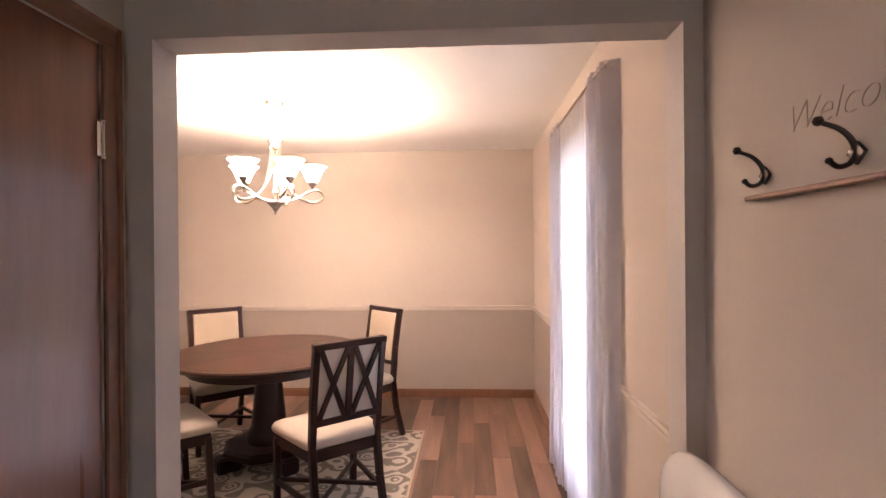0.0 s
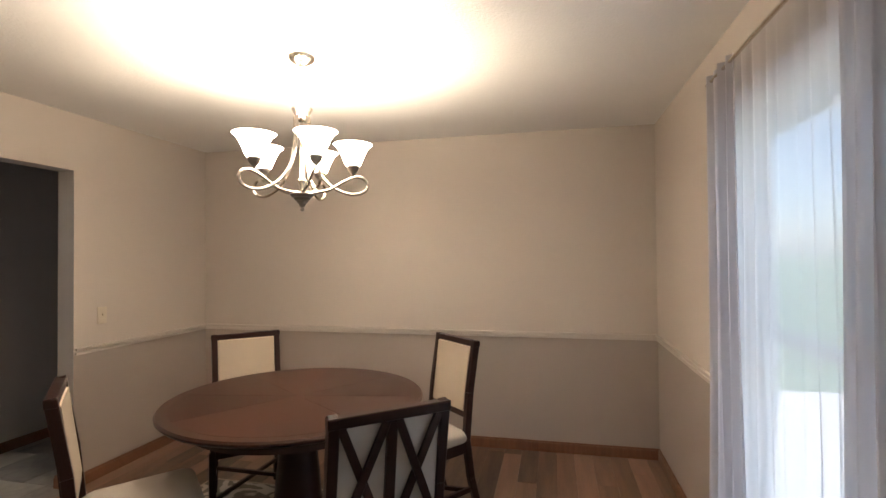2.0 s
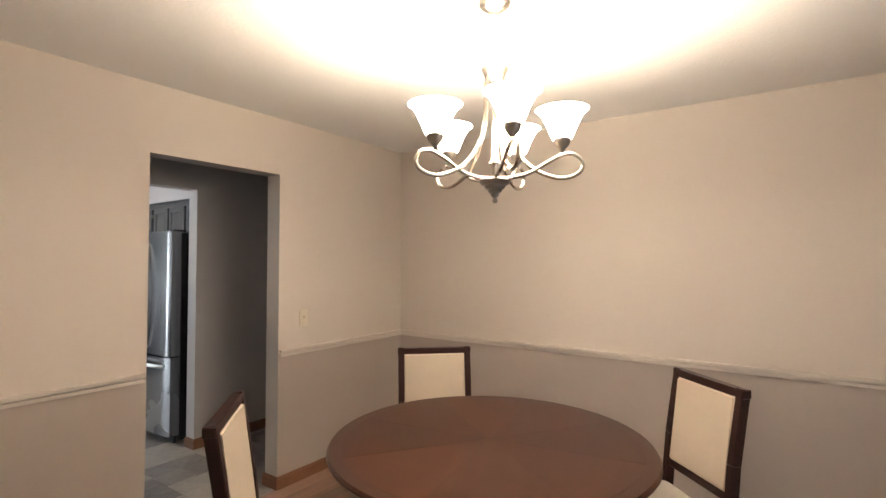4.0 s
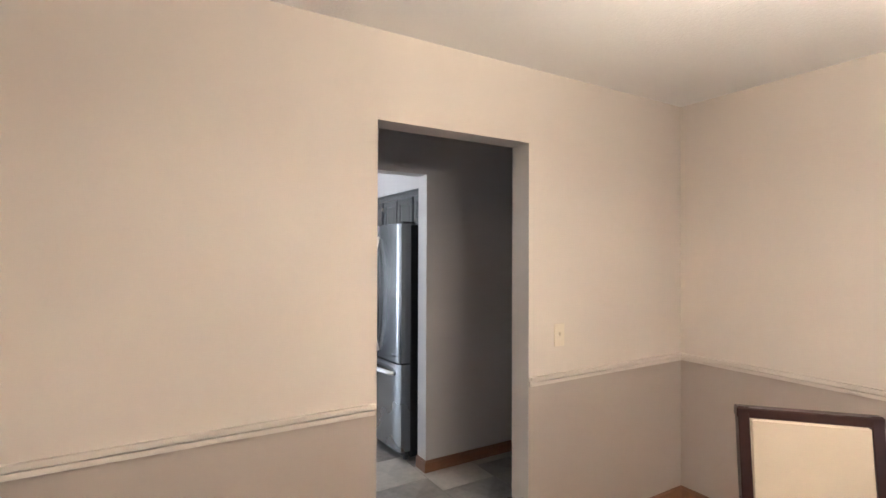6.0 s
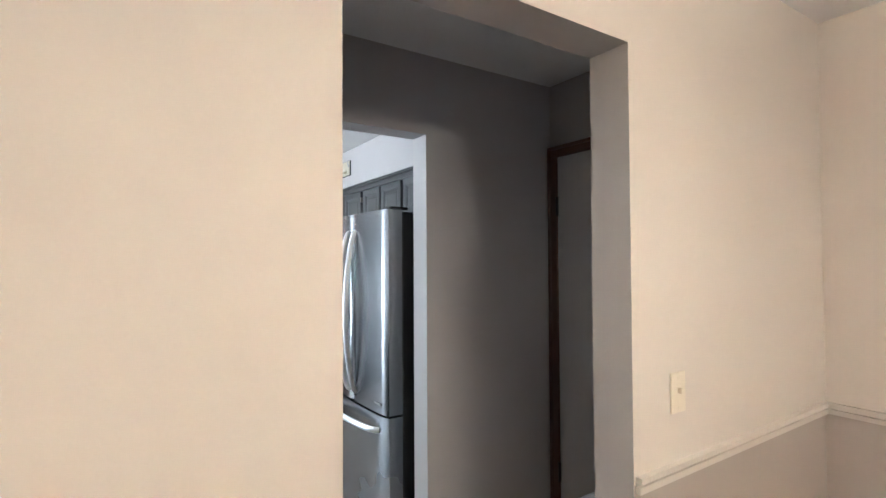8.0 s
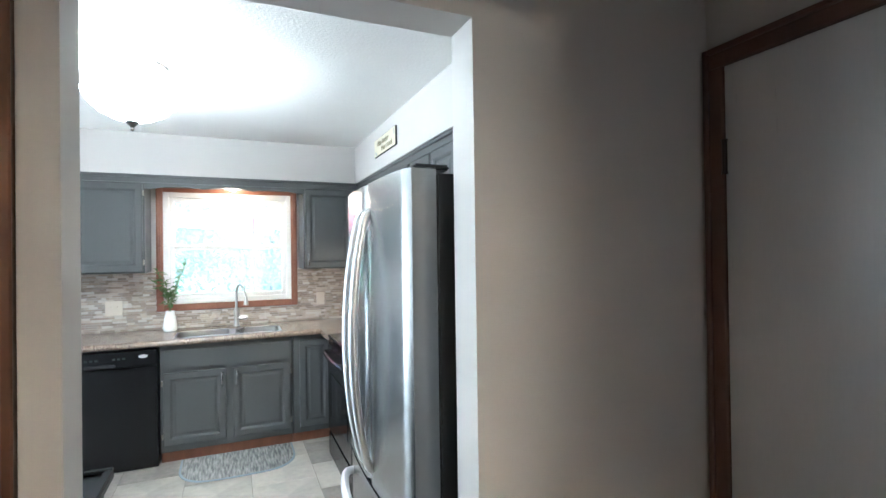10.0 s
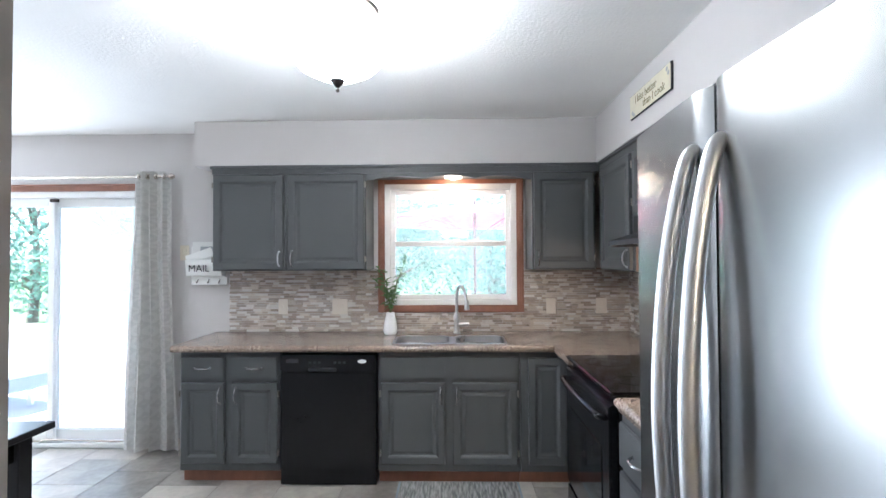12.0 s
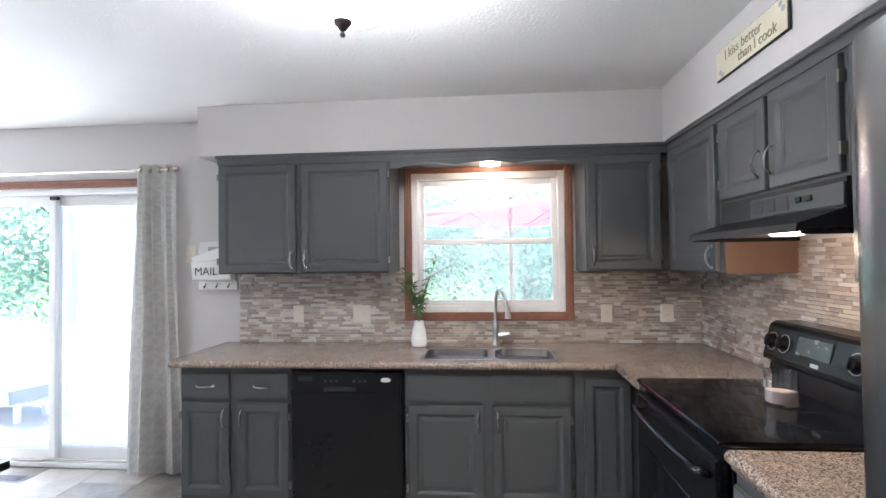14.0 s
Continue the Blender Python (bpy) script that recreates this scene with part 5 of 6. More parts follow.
# hood
hd = thing("range_hood", -6.30, 3.94, 1.52, "black under-cabinet range hood with a lit lamp", "range hood")
bm = bmesh.new()
prof = [(KN - 0.004, 1.684), (3.875, 1.684), (3.872, 1.592), (3.735, 1.548), (3.73, 1.522), (3.742, 1.522), (3.752, 1.535), (KN - 0.004, 1.535)]
va = [bm.verts.new((-6.68, y, z)) for y, z in prof]
vb = [bm.verts.new((-5.925, y, z)) for y, z in prof]
bm.faces.new(va)
bm.faces.new(vb[::-1])
for i in range(len(prof)):
    j = (i + 1) % len(prof)
    bm.faces.new((va[i], va[j], vb[j], vb[i]))
part("body", bm, HOOD_BLACK, hd)
part("control_strip", cuboid(-6.43, -5.927, 3.8665, 3.8715, 1.6, 1.668, 0.001), HOOD_STRIP, hd, "smoky grey control strip")
for g in range(3):
    for k in range(7):
        part("vent_slot", cuboid(-6.41 + 0.078 * g, -6.342 + 0.078 * g, 3.864, 3.867, 1.612 + 0.007 * k, 1.6155 + 0.007 * k), INK, hd)
for x in (-6.13, -6.075):
    part("switch", cuboid(x - 0.014, x + 0.014, 3.859, 3.867, 1.627, 1.647, 0.002), BLACK, hd)
part("side_skirt", cuboid(-6.679, -6.669, 3.75, KN - 0.005, 1.515, 1.5345), BLACK, hd)
part("side_skirt", cuboid(-5.936, -5.926, 3.75, KN - 0.005, 1.515, 1.5345), BLACK, hd)
part("filter", cuboid(-6.60, -6.20, 3.80, 4.10, 1.529, 1.5345, 0.001), GUNMETAL, hd, "grey mesh grease filter")
part("lamp_lens", cuboid(-6.165, -6.055, 3.785, 3.845, 1.518, 1.5345, 0.006, 2), LED, hd, "glowing lamp lens")
bulb(-6.11, 3.83, 1.475, 2.3, (1.0, 0.72, 0.48), 0.03)

# fridge
fx0, fx1, fy = -5.10, -4.336, 3.38
fg = thing("refrigerator", -4.725, 3.78, 0, "stainless steel french door refrigerator with curved handles", "refrigerator")
part("body", cuboid(fx0 + 0.006, fx1 - 0.006, fy + 0.012, KN - 0.03, 0.02, 1.725, 0.006, 2), FRIDGE_SIDE, fg, "black textured cabinet sides")


def bowed_door(x0, x1, z0, z1):
    """A door whose front bows out evenly across the whole fridge."""
    bm = bmesh.new()
    n = 14
    mid, half = (fx0 + fx1) / 2, (fx1 - fx0) / 2
    front, back = [], []
    for i in range(n + 1):
        x = x0 + (x1 - x0) * i / n
        edge = min(x - x0, x1 - x)
        y = fy - 0.078 - 0.02 * (1 - ((x - mid) / half) ** 2) + (0.012 * (1 - min(1, edge / 0.014)) ** 2)
        front.append((x, y))
        back.append((x, fy + 0.008))
    loop = front + back[::-1]
    lo = [bm.verts.new((x, y, z0)) for x, y in loop]
    hi = [bm.verts.new((x, y, z1)) for x, y in loop]
    for i in range(len(loop)):
        j = (i + 1) % len(loop)
        bm.faces.new((lo[i], lo[j], hi[j], hi[i]))
    bm.faces.new(lo[::-1])
    bm.faces.new(hi)
    return bm


fm = -4.718
for x0, x1, s in ((fx0, fm - 0.003, -1), (fm + 0.003, fx1, 1)):
    dr = part("door", bowed_door(x0, x1, 0.715, 1.735), STEEL, fg, smooth=True)
    hx = fm + s * 0.042
    pts = [(hx, fy - 0.094, 0.765), (hx + s * 0.002, fy - 0.116, 0.80), (hx + s * 0.006, fy - 0.147, 0.97), (hx + s * 0.008, fy - 0.160, 1.20), (hx + s * 0.006, fy - 0.147, 1.43), (hx + s * 0.002, fy - 0.116, 1.605), (hx, fy - 0.094, 1.64)]
    part("handle", tube(pts, lambda u: 0.013 + 0.003 * math.sin(math.pi * u), 12, 8, flat=0.8), SATIN, dr, "arched stainless bar handle", smooth=True)
fz = part("freezer_drawer", bowed_door(fx0, fx1, 0.07, 0.703), STEEL, fg, smooth=True)
pts = [(fx0 + 0.08, fy - 0.083, 0.63), (fx0 + 0.11, fy - 0.12, 0.635), (fx0 + 0.24, fy - 0.152, 0.64), (fm, fy - 0.164, 0.64), (fx1 - 0.24, fy - 0.152, 0.64), (fx1 - 0.11, fy - 0.12, 0.635), (fx1 - 0.08, fy - 0.083, 0.63)]
part("handle", tube(pts, 0.015, 12, 8), SATIN, fz, "arched stainless bar handle", smooth=True)
part("kick_grille", cuboid(fx0 + 0.03, fx1 - 0.03, fy - 0.02, fy + 0.01, 0.012, 0.066, 0.004), FRIDGE_SIDE, fg)
for x in (fx0 + 0.05, fx1 - 0.05):
    part("hinge_cover", cuboid(x - 0.03, x + 0.03, fy - 0.05, fy + 0.06, 1.7355, 1.752, 0.006, 2), FRIDGE_SIDE, fg)
    part("foot", lathe([(0.02, 0), (0.02, 0.02), (0.0, 0.02)], 12, Matrix.Translation((x, fy - 0.0, 0))), FRIDGE_SIDE, fg)
part("badge", cuboid(fx1 - 0.12, fx1 - 0.05, fy - 0.090, fy - 0.083, 0.755, 0.768, 0.001), CHROME, fg)

# ceiling dome lamp
dl = thing("ceiling_light", -5.775, 2.425, H, "frosted glass ceiling dome light with a dark finial, lit", "ceiling light")
at = Matrix.Translation((-5.775, 2.425, 0))
part("pan", lathe([(0.15, 2.40), (0.16, 2.41), (0.16, 2.4395), (0, 2.4395)], 36, at), NICKEL, dl, smooth=True)
part("rod", lathe([(0.006, 2.12), (0.006, 2.41)], 10, at), NICKEL, dl)
b = [(0.02, 2.142), (0.08, 2.155), (0.14, 2.185), (0.185, 2.23), (0.205, 2.27)]
part("bowl", lathe([(0, 2.141)] + b + [(r - 0.004, z + 0.003) for r, z in b[::-1]], 48, at), DOME, dl, "glowing frosted glass bowl", smooth=True)
part("finial", lathe([(0, 2.094), (0.006, 2.097), (0.009, 2.105), (0.005, 2.112), (0.012, 2.118), (0.026, 2.134), (0.028, 2.141), (0, 2.141)], 20, at), DARK_METAL, dl, "dark metal finial", smooth=True)
for k in range(3):
    a = 2.1 * k
    bulb(-5.775 + 0.10 * math.cos(a), 2.425 + 0.10 * math.sin(a), 2.285, DOME_W, (1.0, 0.96, 0.92), 0.04)

# small things on walls and worktop
for y, wide, kind, mat, lab in ((1.551, 0.072, "switch", PLATE, "beige switch plate on the mosaic backsplash"), (1.99, 0.118, "switch", PLATE, "beige double switch plate on the mosaic backsplash"), (3.60, 0.072, "switch", PLATE, "beige switch plate beside the window"), (3.98, 0.08, "outlet", PLATE, "beige outlet plate in the corner of the backsplash")):
    plate(KW + 0.009, y, 1.092, 1, 0, kind, mat, lab, wide)
plate(KW, 0.777, 1.51, 1, 0, "outlet", IVORY, "ivory phone jack plate on the grey wall")
sg = thing("wall_sign", -6.39, 3.865, 2.28, "antique cream sign with olive lettering on the soffit", "sign")
part("board", cuboid(-6.65, -6.135, 3.853, 3.863, 2.215, 2.345, 0.002), INK, sg, "dark edged board")
part("face", cuboid(-6.645, -6.14, 3.8505, 3.8525, 2.22, 2.34), SIGN, sg)
face = Matrix.Rotation(radians(90), 4, "X")
writing("lettering", "I kiss better", 0.058, Matrix.Translation((-6.43, 3.8498, 2.302)) @ face, OLIVE_INK, sg)
writing("lettering", "than I cook", 0.058, Matrix.Translation((-6.33, 3.8498, 2.255)) @ face, OLIVE_INK, sg)
for x, z in ((-6.61, 2.245), (-6.59, 2.232), (-6.175, 2.322), (-6.16, 2.30)):
    part("flower", lathe([(0.012, 0), (0.0, 0.001)], 7, Matrix.Translation((x, 3.8502, z)) @ face), LOUVRE, sg)
ml = thing("mail_holder", KW, 0.96, 1.268, "white wooden mail holder with papers and key hooks", "mail holder")
part("back", cuboid(KW + 0.002, KW + 0.012, 0.835, 1.10, 1.263, 1.558, 0.002), WHITE, ml)
b = cuboid(KW + 0.0125, KW + 0.07, 0.825, 1.10, 1.333, 1.458, 0.003)
for v in b.verts:
    if v.co.x > KW + 0.04 and v.co.z > 1.408:
        v.co.x += 0.02
part("pocket", b, WHITE, ml)
part("key_rail", cuboid(KW + 0.0125, KW + 0.024, 0.86, 1.12, 1.263, 1.32, 0.002), WHITE, ml)
for y in (0.895, 0.98, 1.065):
    part("hook", tube([(KW + 0.024, y, 1.306), (KW + 0.034, y, 1.288), (KW + 0.044, y, 1.278), (KW + 0.05, y, 1.288)], 0.003, 6), DARK_METAL, ml, smooth=True)
writing("lettering", "MAIL", 0.075, Matrix.Translation((KW + 0.0925, 0.935, 1.388)) @ Matrix.Rotation(radians(90), 4, "Z") @ Matrix.Rotation(radians(90), 4, "X"), INK, ml)
pp = thing("paper_stack", KW + 0.05, 0.95, 1.458, "printed papers sticking out of the mail holder", "papers")
part("sheet", beam((KW + 0.03, 0.95, 1.459), (KW + 0.022, 0.95, 1.593), 0.20, 0.002, (-1, 0, 0)), PORTRAIT, pp)
part("sheet", beam((KW + 0.05, 0.93, 1.459), (KW + 0.06, 0.91, 1.518), 0.21, 0.002, (-1, 0, 0)), WHITE, pp)
part("printed_photo", beam((KW + 0.0305, 0.97, 1.503), (KW + 0.0275, 0.97, 1.558), 0.11, 0.0035, (-1, 0, 0)), LOUVRE, pp)

vs = thing("flower_vase", -7.54, 2.394, 0.90, "slim white ceramic vase on the countertop", "vase")
vm = Matrix.Translation((-7.54, 2.394, 0.90))
part("vase", lathe([(0, 0), (0.042, 0), (0.05, 0.01), (0.051, 0.045), (0.044, 0.10), (0.032, 0.145), (0.034, 0.16), (0.03, 0.16), (0.027, 0.14), (0, 0.13)], 28, vm), CERAMIC, vs, smooth=True)
pl = thing("potted_sprigs", -7.54, 2.394, 1.04, "green leafy bamboo sprigs in the vase", "plant")
rng = random.Random(5)
leaves = bmesh.new()
for k, (dx, dy, h) in enumerate(((0.0, -0.09, 0.36), (0.03, -0.04, 0.30), (0.02, 0.12, 0.42), (-0.02, 0.08, 0.32), (0.05, -0.09, 0.26), (0.06, 0.05, 0.2))):
    pts = [Vector((-7.54, 2.394, 1.035)), Vector((-7.54 + dx * 0.3, 2.394 + dy * 0.25, 1.035 + h * 0.45)), Vector((-7.54 + dx, 2.394 + dy, 1.035 + h))]
    part("stem", tube(pts, 0.0028, 6, 5), STEM, pl, smooth=True)
    for j in range(26 if dy < 0.1 else 16):
        u = 0.3 + 0.7 * j / (25 if dy < 0.1 else 15)
        p = pts[0].lerp(pts[1], u * 2) if u < 0.5 else pts[1].lerp(pts[2], u * 2 - 1)
        L = rng.uniform(0.04, 0.08)
        b = bmesh.new()
        q = [b.verts.new(c) for c in ((0, 0, 0), (L * 0.4, L * 0.17, 0.006), (L, 0, -0.012), (L * 0.4, -L * 0.17, 0.006), (L * 0.45, 0, -0.002))]
        for i in range(4):
            b.faces.new((q[i], q[(i + 1) % 4], q[4]))
        merge(leaves, b, Matrix.Translation(p) @ Matrix.Rotation(rng.uniform(0, 6.28), 4, "Z") @ Matrix.Rotation(rng.uniform(-0.9, 0.4), 4, "Y"))
part("leaves", leaves, LEAF, pl, "small pointed green leaves")

fm2 = thing("kitchen_mat", -6.9, 2.89, 0, "grey woven half-round mat in front of the sink", "mat")
outline = [(-7.13, 2.50), (-7.13, 3.28)] + [(-6.93 + 0.27 * math.sin(a), 2.89 + 0.39 * math.copysign(abs(math.cos(a)) ** 0.5, math.cos(a))) for a in np.linspace(0.0, math.pi, 25)]
outline = [Vector((x, y, 0)) for x, y in outline]
mid = Vector((-6.93, 2.89, 0))
for nm, k, z, mt in (("edging", 1.0, 0.007, FELT), ("weave", 0.965, 0.009, MAT)):
    bm = bmesh.new()
    lo = [bm.verts.new(mid + (p - mid) * k + Vector((0, 0, 0.0005))) for p in outline]
    hi = [bm.verts.new(mid + (p - mid) * k * 0.995 + Vector((0, 0, z))) for p in outline]
    for i in range(len(lo)):
        j = (i + 1) % len(lo)
        bm.faces.new((lo[i], lo[j], hi[j], hi[i]))
    bm.faces.new(hi)
    part(nm, bm, mt, fm2)

rod(KW + 0.085, -1.7, 0.69, 2.093, KW, 0.010, NICKEL, "brushed nickel curtain rod above the patio door")
curtain("patio_curtain", KW + 0.085, 0.435, 0.70, 0.02, 2.13, DRAPE, "pale grey patterned drape drawn beside the patio door", 4, 0.055, 12, 2.093, 0.55)
fv = thing("floor_vent", -7.50, -0.45, 0, "dark metal floor register by the patio door", "floor vent")
part("rim", cuboid(-7.55, -7.44, -0.60, -0.30, 0.0005, 0.005, 0.001), LOUVRE, fv)
for k in range(12):
    part("slat", cuboid(-7.54, -7.45, -0.585 + 0.0235 * k, -0.573 + 0.0235 * k, 0.0052, 0.007), DARK_METAL, fv)

kt = thing("breakfast_table", -5.5, 0.62, 0, "black breakfast table with a dark top", "table")
part("tabletop", cuboid(-6.05, -4.95, 0.15, 1.11, 0.72, 0.75, 0.004), FRIDGE_SIDE, kt)
part("apron", cuboid(-5.98, -5.02, 0.22, 1.04, 0.62, 0.7195), BLACK, kt)
for x in (-5.99, -5.07):
    for y in (0.21, 0.99):
        part("leg", cuboid(x, x + 0.07, y, y + 0.07, 0, 0.7195, 0.004), FRIDGE_SIDE, kt)

sb = thing("buffet_cabinet", -4.48, 2.1, 0, "black buffet cabinet with a glossy rimmed top beside the opening", "cabinet")
part("body", cuboid(-4.70, -4.24, 1.65, 2.52, 0.0, 0.868, 0.004), FRIDGE_SIDE, sb)
part("top", cuboid(-4.72, -4.235, 1.63, 2.54, 0.8685, 0.89, 0.003), BLACK, sb)
bm = bmesh.new()
for q in ((-4.72, -4.70, 1.63, 2.54), (-4.70, -4.235, 1.63, 1.65), (-4.70, -4.235, 2.52, 2.54)):
    block(bm, *q, 0.8902, 0.90, 0.002)
part("rim", bm, BLACK, sb)
for y0, y1 in ((1.66, 2.08), (2.09, 2.51)):
    dd = part("door", cuboid(-4.718, -4.701, y0, y1, 0.04, 0.86, 0.004), FRIDGE_SIDE, sb)
    part("knob", lathe([(0.006, 0), (0.012, 0.012), (0, 0.02)], 12, Matrix.Translation((-4.718, 2.04 if y0 < 2 else 2.13, 0.6)) @ Matrix.Rotation(radians(-90), 4, "Y")), NICKEL, dd, smooth=True)

# backsplash: thin strips of stone and glass in courses
def backsplash(name, along, at, u0, u1, z0, z1, hole, seed, label):
    rng = random.Random(seed)
    verts, faces = [], []
    z = z0
    while z < z1 - 0.004:
        h = 0.0172
        u = u0 - rng.uniform(0, 0.1)
        while u < u1:
            L = rng.choice((0.03, 0.045, 0.06, 0.075, 0.1))
            a, b = max(u, u0), min(u + L - 0.0016, u1)
            u += L
            if b - a < 0.006 or (hole and b > hole[0] and a < hole[1] and z + h > hole[2]):
                if not hole or b - a < 0.006:
                    continue
                if a < hole[0]:
                    b = hole[0]
                elif b > hole[1]:
                    a = hole[1]
                else:
                    continue
                if b - a < 0.006:
                    continue
            d = rng.uniform(0.0045, 0.0095)
            i = len(verts)
            for dd, g in ((0.0, 0.0), (d, 0.0008)):
                for p, q in ((a + g, z + g), (b - g, z + g), (b - g, z + h - 0.0012 - g), (a + g, z + h - 0.0012 - g)):
                    verts.append((at + dd, p, q) if along == "y" else (p, at - dd, q))
            faces += [(i + 4, i + 5, i + 6, i + 7)] + [(i + k, i + (k + 1) % 4, i + 4 + (k + 1) % 4, i + 4 + k) for k in range(4)]
        z += h
    me = bpy.data.meshes.new(name)
    me.from_pydata(verts, [], faces)
    me.materials.append(MOSAIC)
    bm = bmesh.new()
    bm.from_mesh(me)
    bmesh.ops.recalc_face_normals(bm, faces=bm.faces)
    bm.free()
    tagged(new(name, me), label, "backsplash", kind="stuff")


backsplash("backsplash_window_wall", "y", KW + 0.001, 1.132, KN - 0.002, 0.901, 1.376, (2.284, 3.398, 1.044), 21, "beige and brown linear glass and stone mosaic")
backsplash("backsplash_range_wall", "x", KN - 0.001, KW + 0.012, -5.16, 0.901, 1.513, None, 22, "beige and brown linear mosaic behind the range")

# ---- outside ----
setting("ground", cuboid(-400, 400, -400, 400, -0.6, -0.35), GRASS, "mown green lawn", "lawn")
setting("pavement", cuboid(-15.6, KW - 0.181, -12, 12.0, -0.349, -0.06), PATIO, "pale concrete patio", "patio")
# unseen slab, added so the lawn throws no green light into the foyer
setting("entrance_bounce_slab", cuboid(-3, 1.29, -7, -1.80, -0.349, -0.05), PATIO, "unseen pale slab added to send neutral light into the foyer", "path")
# unseen slab, added to bounce sun onto the sheer curtains
setting("driveway", cuboid(1.3, 9.0, -4, 8, -0.349, -0.30), PATIO, "unseen pale slab added to bounce light at the curtains", "driveway")
um = thing("patio_umbrella", -10.6, 3.15, -0.06, "faded red canvas patio umbrella, open", "umbrella")
um_m = Matrix.Translation((-10.6, 3.15, -0.06))
part("pole", lathe([(0.022, 0), (0.022, 2.26), (0.03, 2.28), (0, 2.35)], 14, um_m), BARK, um, smooth=True)
part("base", lathe([(0.26, 0), (0.26, 0.05), (0.05, 0.09), (0.04, 0.25), (0, 0.25)], 24, um_m), FRIDGE_SIDE, um, smooth=True)
bm = bmesh.new()
R, n = 1.45, 8
apex = bm.verts.new((0, 0, 2.25))
rings = []
for r, z in ((0.5, 2.19), (1.0, 2.11), (R, 2.01)):
    rings.append([bm.verts.new((r * math.cos(2 * math.pi * (i + 0.5 * (0)) / 16) * (1 if i % 2 == 0 else 0.95), r * math.sin(2 * math.pi * i / 16) * (1 if i % 2 == 0 else 0.95), z - (0.015 if i % 2 else 0))) for i in range(16)])
for i in range(16):
    bm.faces.new((apex, rings[0][i], rings[0][(i + 1) % 16]))
for a, c in zip(rings, rings[1:]):
    for i in range(16):
        bm.faces.new((a[i], a[(i + 1) % 16], c[(i + 1) % 16], c[i]))
bm.transform(um_m)
part("canopy", bm, sheer("sunlit_canvas", (0.62, 0.12, 0.17), 0.45), um)
for i in range(8):
    a = 2 * math.pi * i / 8
    part("rib", tube([um_m @ Vector((0.02 * math.cos(a), 0.02 * math.sin(a), 2.24)), um_m @ Vector((R * math.cos(a), R * math.sin(a), 2.0))], 0.008, 6, 1), BARK, um)
    part("strut", tube([um_m @ Vector((0.03 * math.cos(a), 0.03 * math.sin(a), 1.82)), um_m @ Vector((0.75 * math.cos(a), 0.75 * math.sin(a), 2.14))], 0.007, 6, 1), BARK, um)
lo = thing("patio_lounger", -8.95, -1.8, -0.06, "grey cushioned low patio lounger", "lounger")
part("cushion", beam((-9.15, -2.6, 0.10), (-8.75, -1.4, 0.24), 0.5, 0.16, (0, 0, 1), 0.02), FELT, lo)
for x, y, z in ((-9.3, -2.4, 0.06), (-8.95, -2.5, 0.06), (-9.0, -1.6, 0.14), (-8.75, -1.65, 0.14)):
    part("leg", cuboid(x - 0.02, x + 0.02, y - 0.02, y + 0.02, -0.06, z), VINYL, lo)


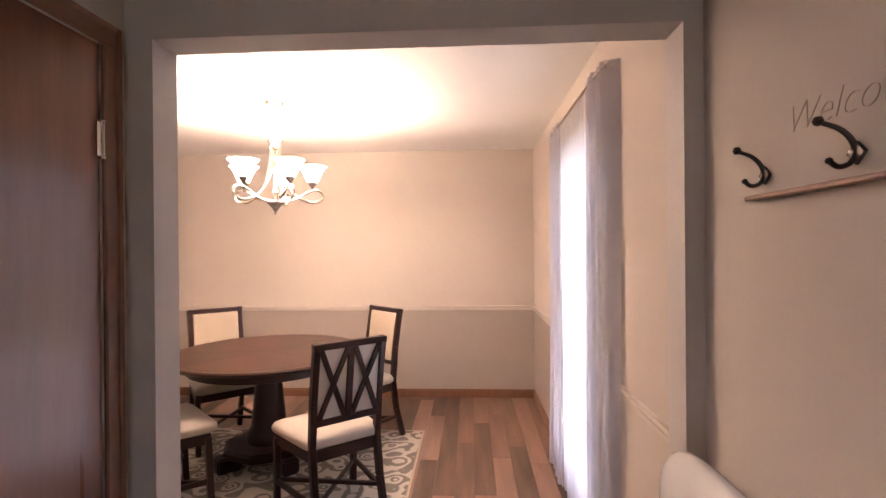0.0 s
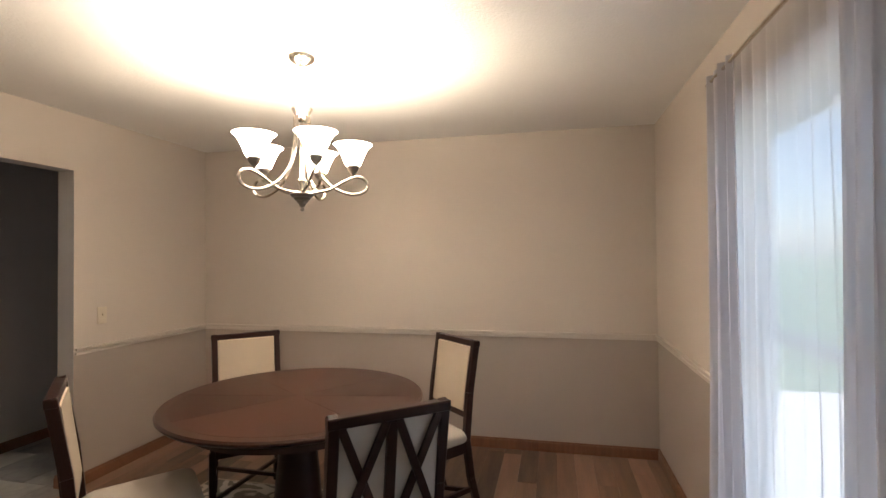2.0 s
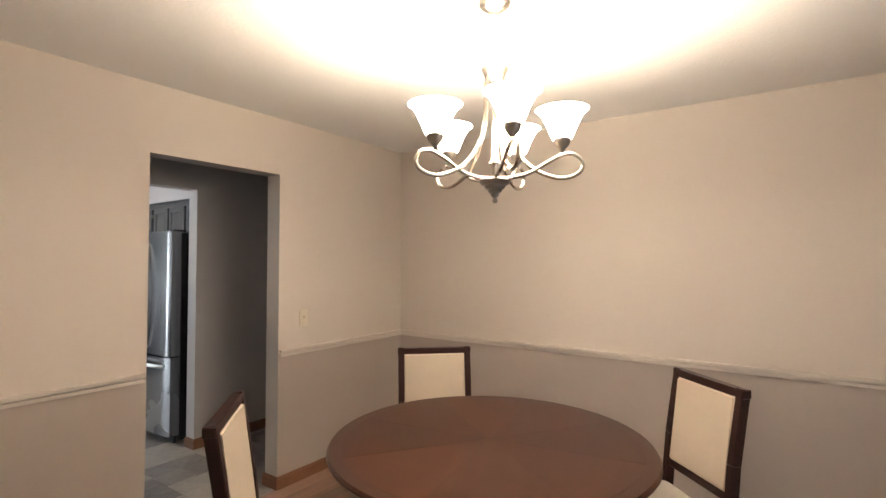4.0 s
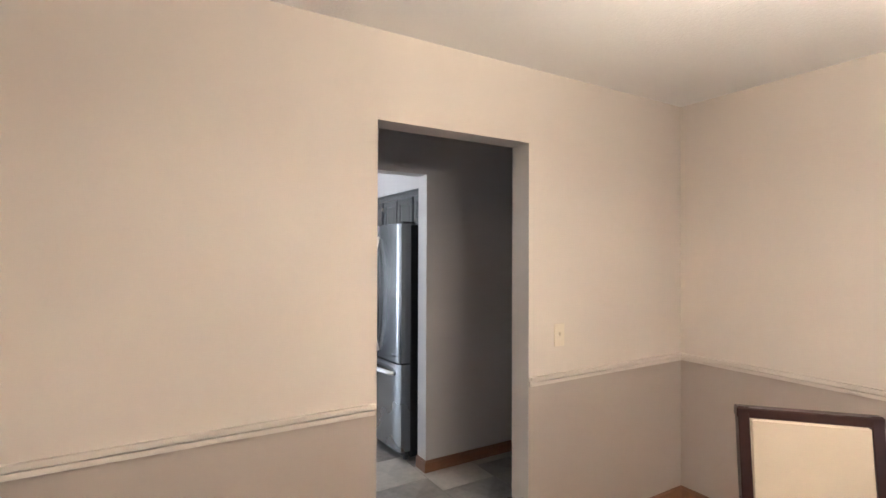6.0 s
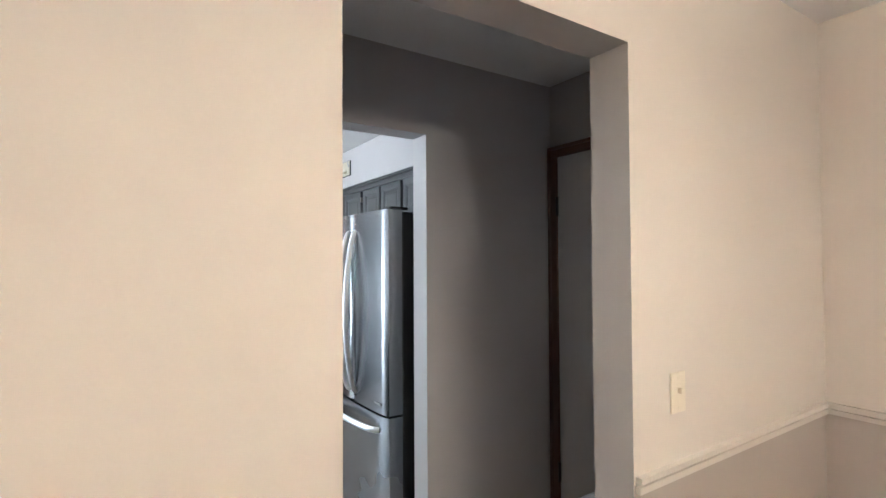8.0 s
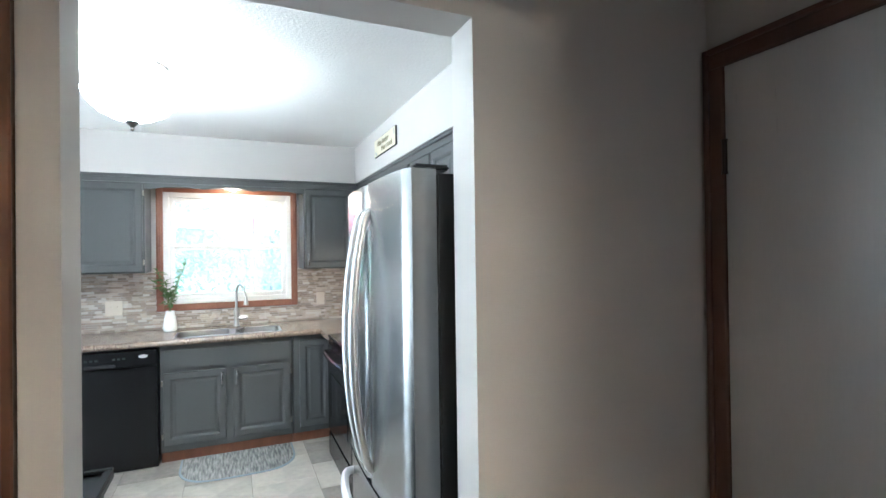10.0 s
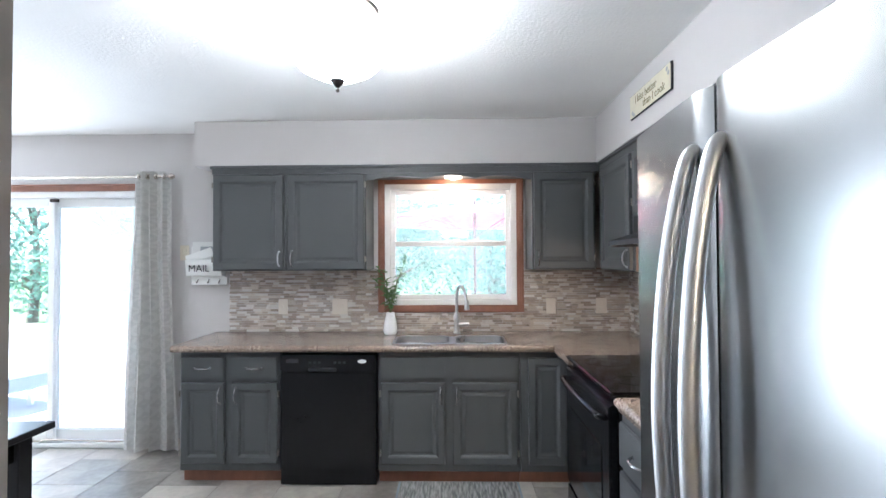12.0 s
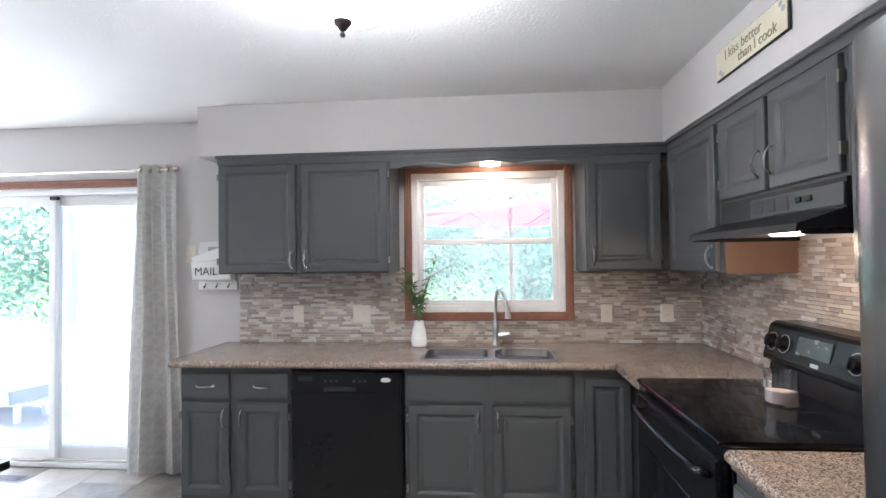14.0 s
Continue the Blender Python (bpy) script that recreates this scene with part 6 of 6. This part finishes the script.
def tree(x, y, height, spread, seed):
    rng = random.Random(seed)
    c = thing("tree", x, y, -0.35, "leafy green tree behind the lawn", "tree", "trees behind the lawn")
    g = WORLD[c]
    bm = tube([g @ Vector((0, 0, -0.1)), g @ Vector((rng.uniform(-0.1, 0.1), 0.1, height * 0.35)), g @ Vector((0.1, 0, height * 0.85))], lambda u: 0.16 * (1 - 0.85 * u), 8, 5)
    tips = []
    for k in range(9):
        a, h = rng.uniform(0, 6.28), rng.uniform(0.2, 0.75) * height
        e = Vector((spread * 0.75 * math.cos(a), spread * 0.75 * math.sin(a), h + rng.uniform(0.2, 0.9)))
        tube([g @ Vector((0, 0, h * 0.8)), g @ (Vector((0, 0, h)).lerp(e, 0.5)), g @ e], lambda u: 0.06 * (1 - 0.8 * u), 6, 4, bm=bm)
        tips.append(e)
    part("trunk", bm, BARK, c, smooth=True)
    verts, faces = [], []
    for k in range(7000):
        t0 = rng.choice(tips)
        p = t0 + Vector((rng.gauss(0, spread * 0.33), rng.gauss(0, spread * 0.33), rng.gauss(0, height * 0.13)))
        if p.z < 0.2:
            continue
        s = rng.uniform(0.05, 0.11)
        a, b = Vector((rng.uniform(-1, 1), rng.uniform(-1, 1), rng.uniform(-1, 1))).normalized(), Vector((rng.uniform(-1, 1), rng.uniform(-1, 1), rng.uniform(-1, 1))).normalized()
        i = len(verts)
        verts += [tuple(p + a * s), tuple(p + b * s * 0.6), tuple(p - a * s), tuple(p - b * s * 0.6)]
        faces.append((i, i + 1, i + 2, i + 3))
    me = bpy.data.meshes.new("crown")
    me.from_pydata(verts, [], faces)
    me.materials.append(TREE_LEAF)
    cr = new("crown", me)
    cr.parent = c


for k, (x, y, h, s) in enumerate(((-17, -4.5, 4.6, 2.2), (-19, 0.5, 3.4, 2.4), (-17.5, 3.8, 3.0, 2.2), (-19.5, 8.2, 3.6, 2.6), (-18, -9.5, 5.5, 2.5), (-24, -2, 4.5, 3.2), (-24, 5, 3.8, 3.2))):
    tree(x, y, h, s, 40 + k)

# ---- floor pieces ----
rng = random.Random(11)
x, col = HE + 0.130, 0
while x < XE - 0.01:
    w = min(0.127, XE - x)
    y = YS - rng.uniform(0.1, 1.0) - 0.12
    while y < YN:
        L = rng.choice((0.6, 0.9, 1.2, 1.2))
        a, b = max(y, FY if x > -0.80 else YS), min(y + L, YN)
        y += L
        if b - a < 0.05:
            continue
        me_b = cuboid(-w / 2 + 0.0007, w / 2 - 0.0007, -(b - a) / 2 + 0.0007, (b - a) / 2 - 0.0007, -0.0108, 0.0, 0)
        ob = part("plank", me_b, PLANK, sub_floor, local=True)
        ob.location = (x + w / 2, (a + b) / 2, 0)
    x += w
T = 0.405
shared = {}
y, row = KS, 0
while y < KN:
    h = min(T, KN - y)
    x = KW + 0.0 - (T * 0.5 if row % 2 else 0)
    while x < HE + 0.129:
        a, b = max(x, KW), min(x + T, HE + 0.128)
        x += T
        if b - a < 0.02:
            continue
        key = (round(b - a, 3), round(h, 3))
        if key not in shared:
            bm = cuboid(-(b - a) / 2 + 0.002, (b - a) / 2 - 0.002, -h / 2 + 0.002, h / 2 - 0.002, -0.0038, 0.0, 0.001)
            ob = part("tile", bm, TILE, tile_floor, local=True)
            shared[key] = ob.data
        else:
            ob = new("tile", shared[key])
            ob.parent = tile_floor
        ob.location = ((a + b) / 2, y + h / 2, 0)
    y, row = y + h, row + 1
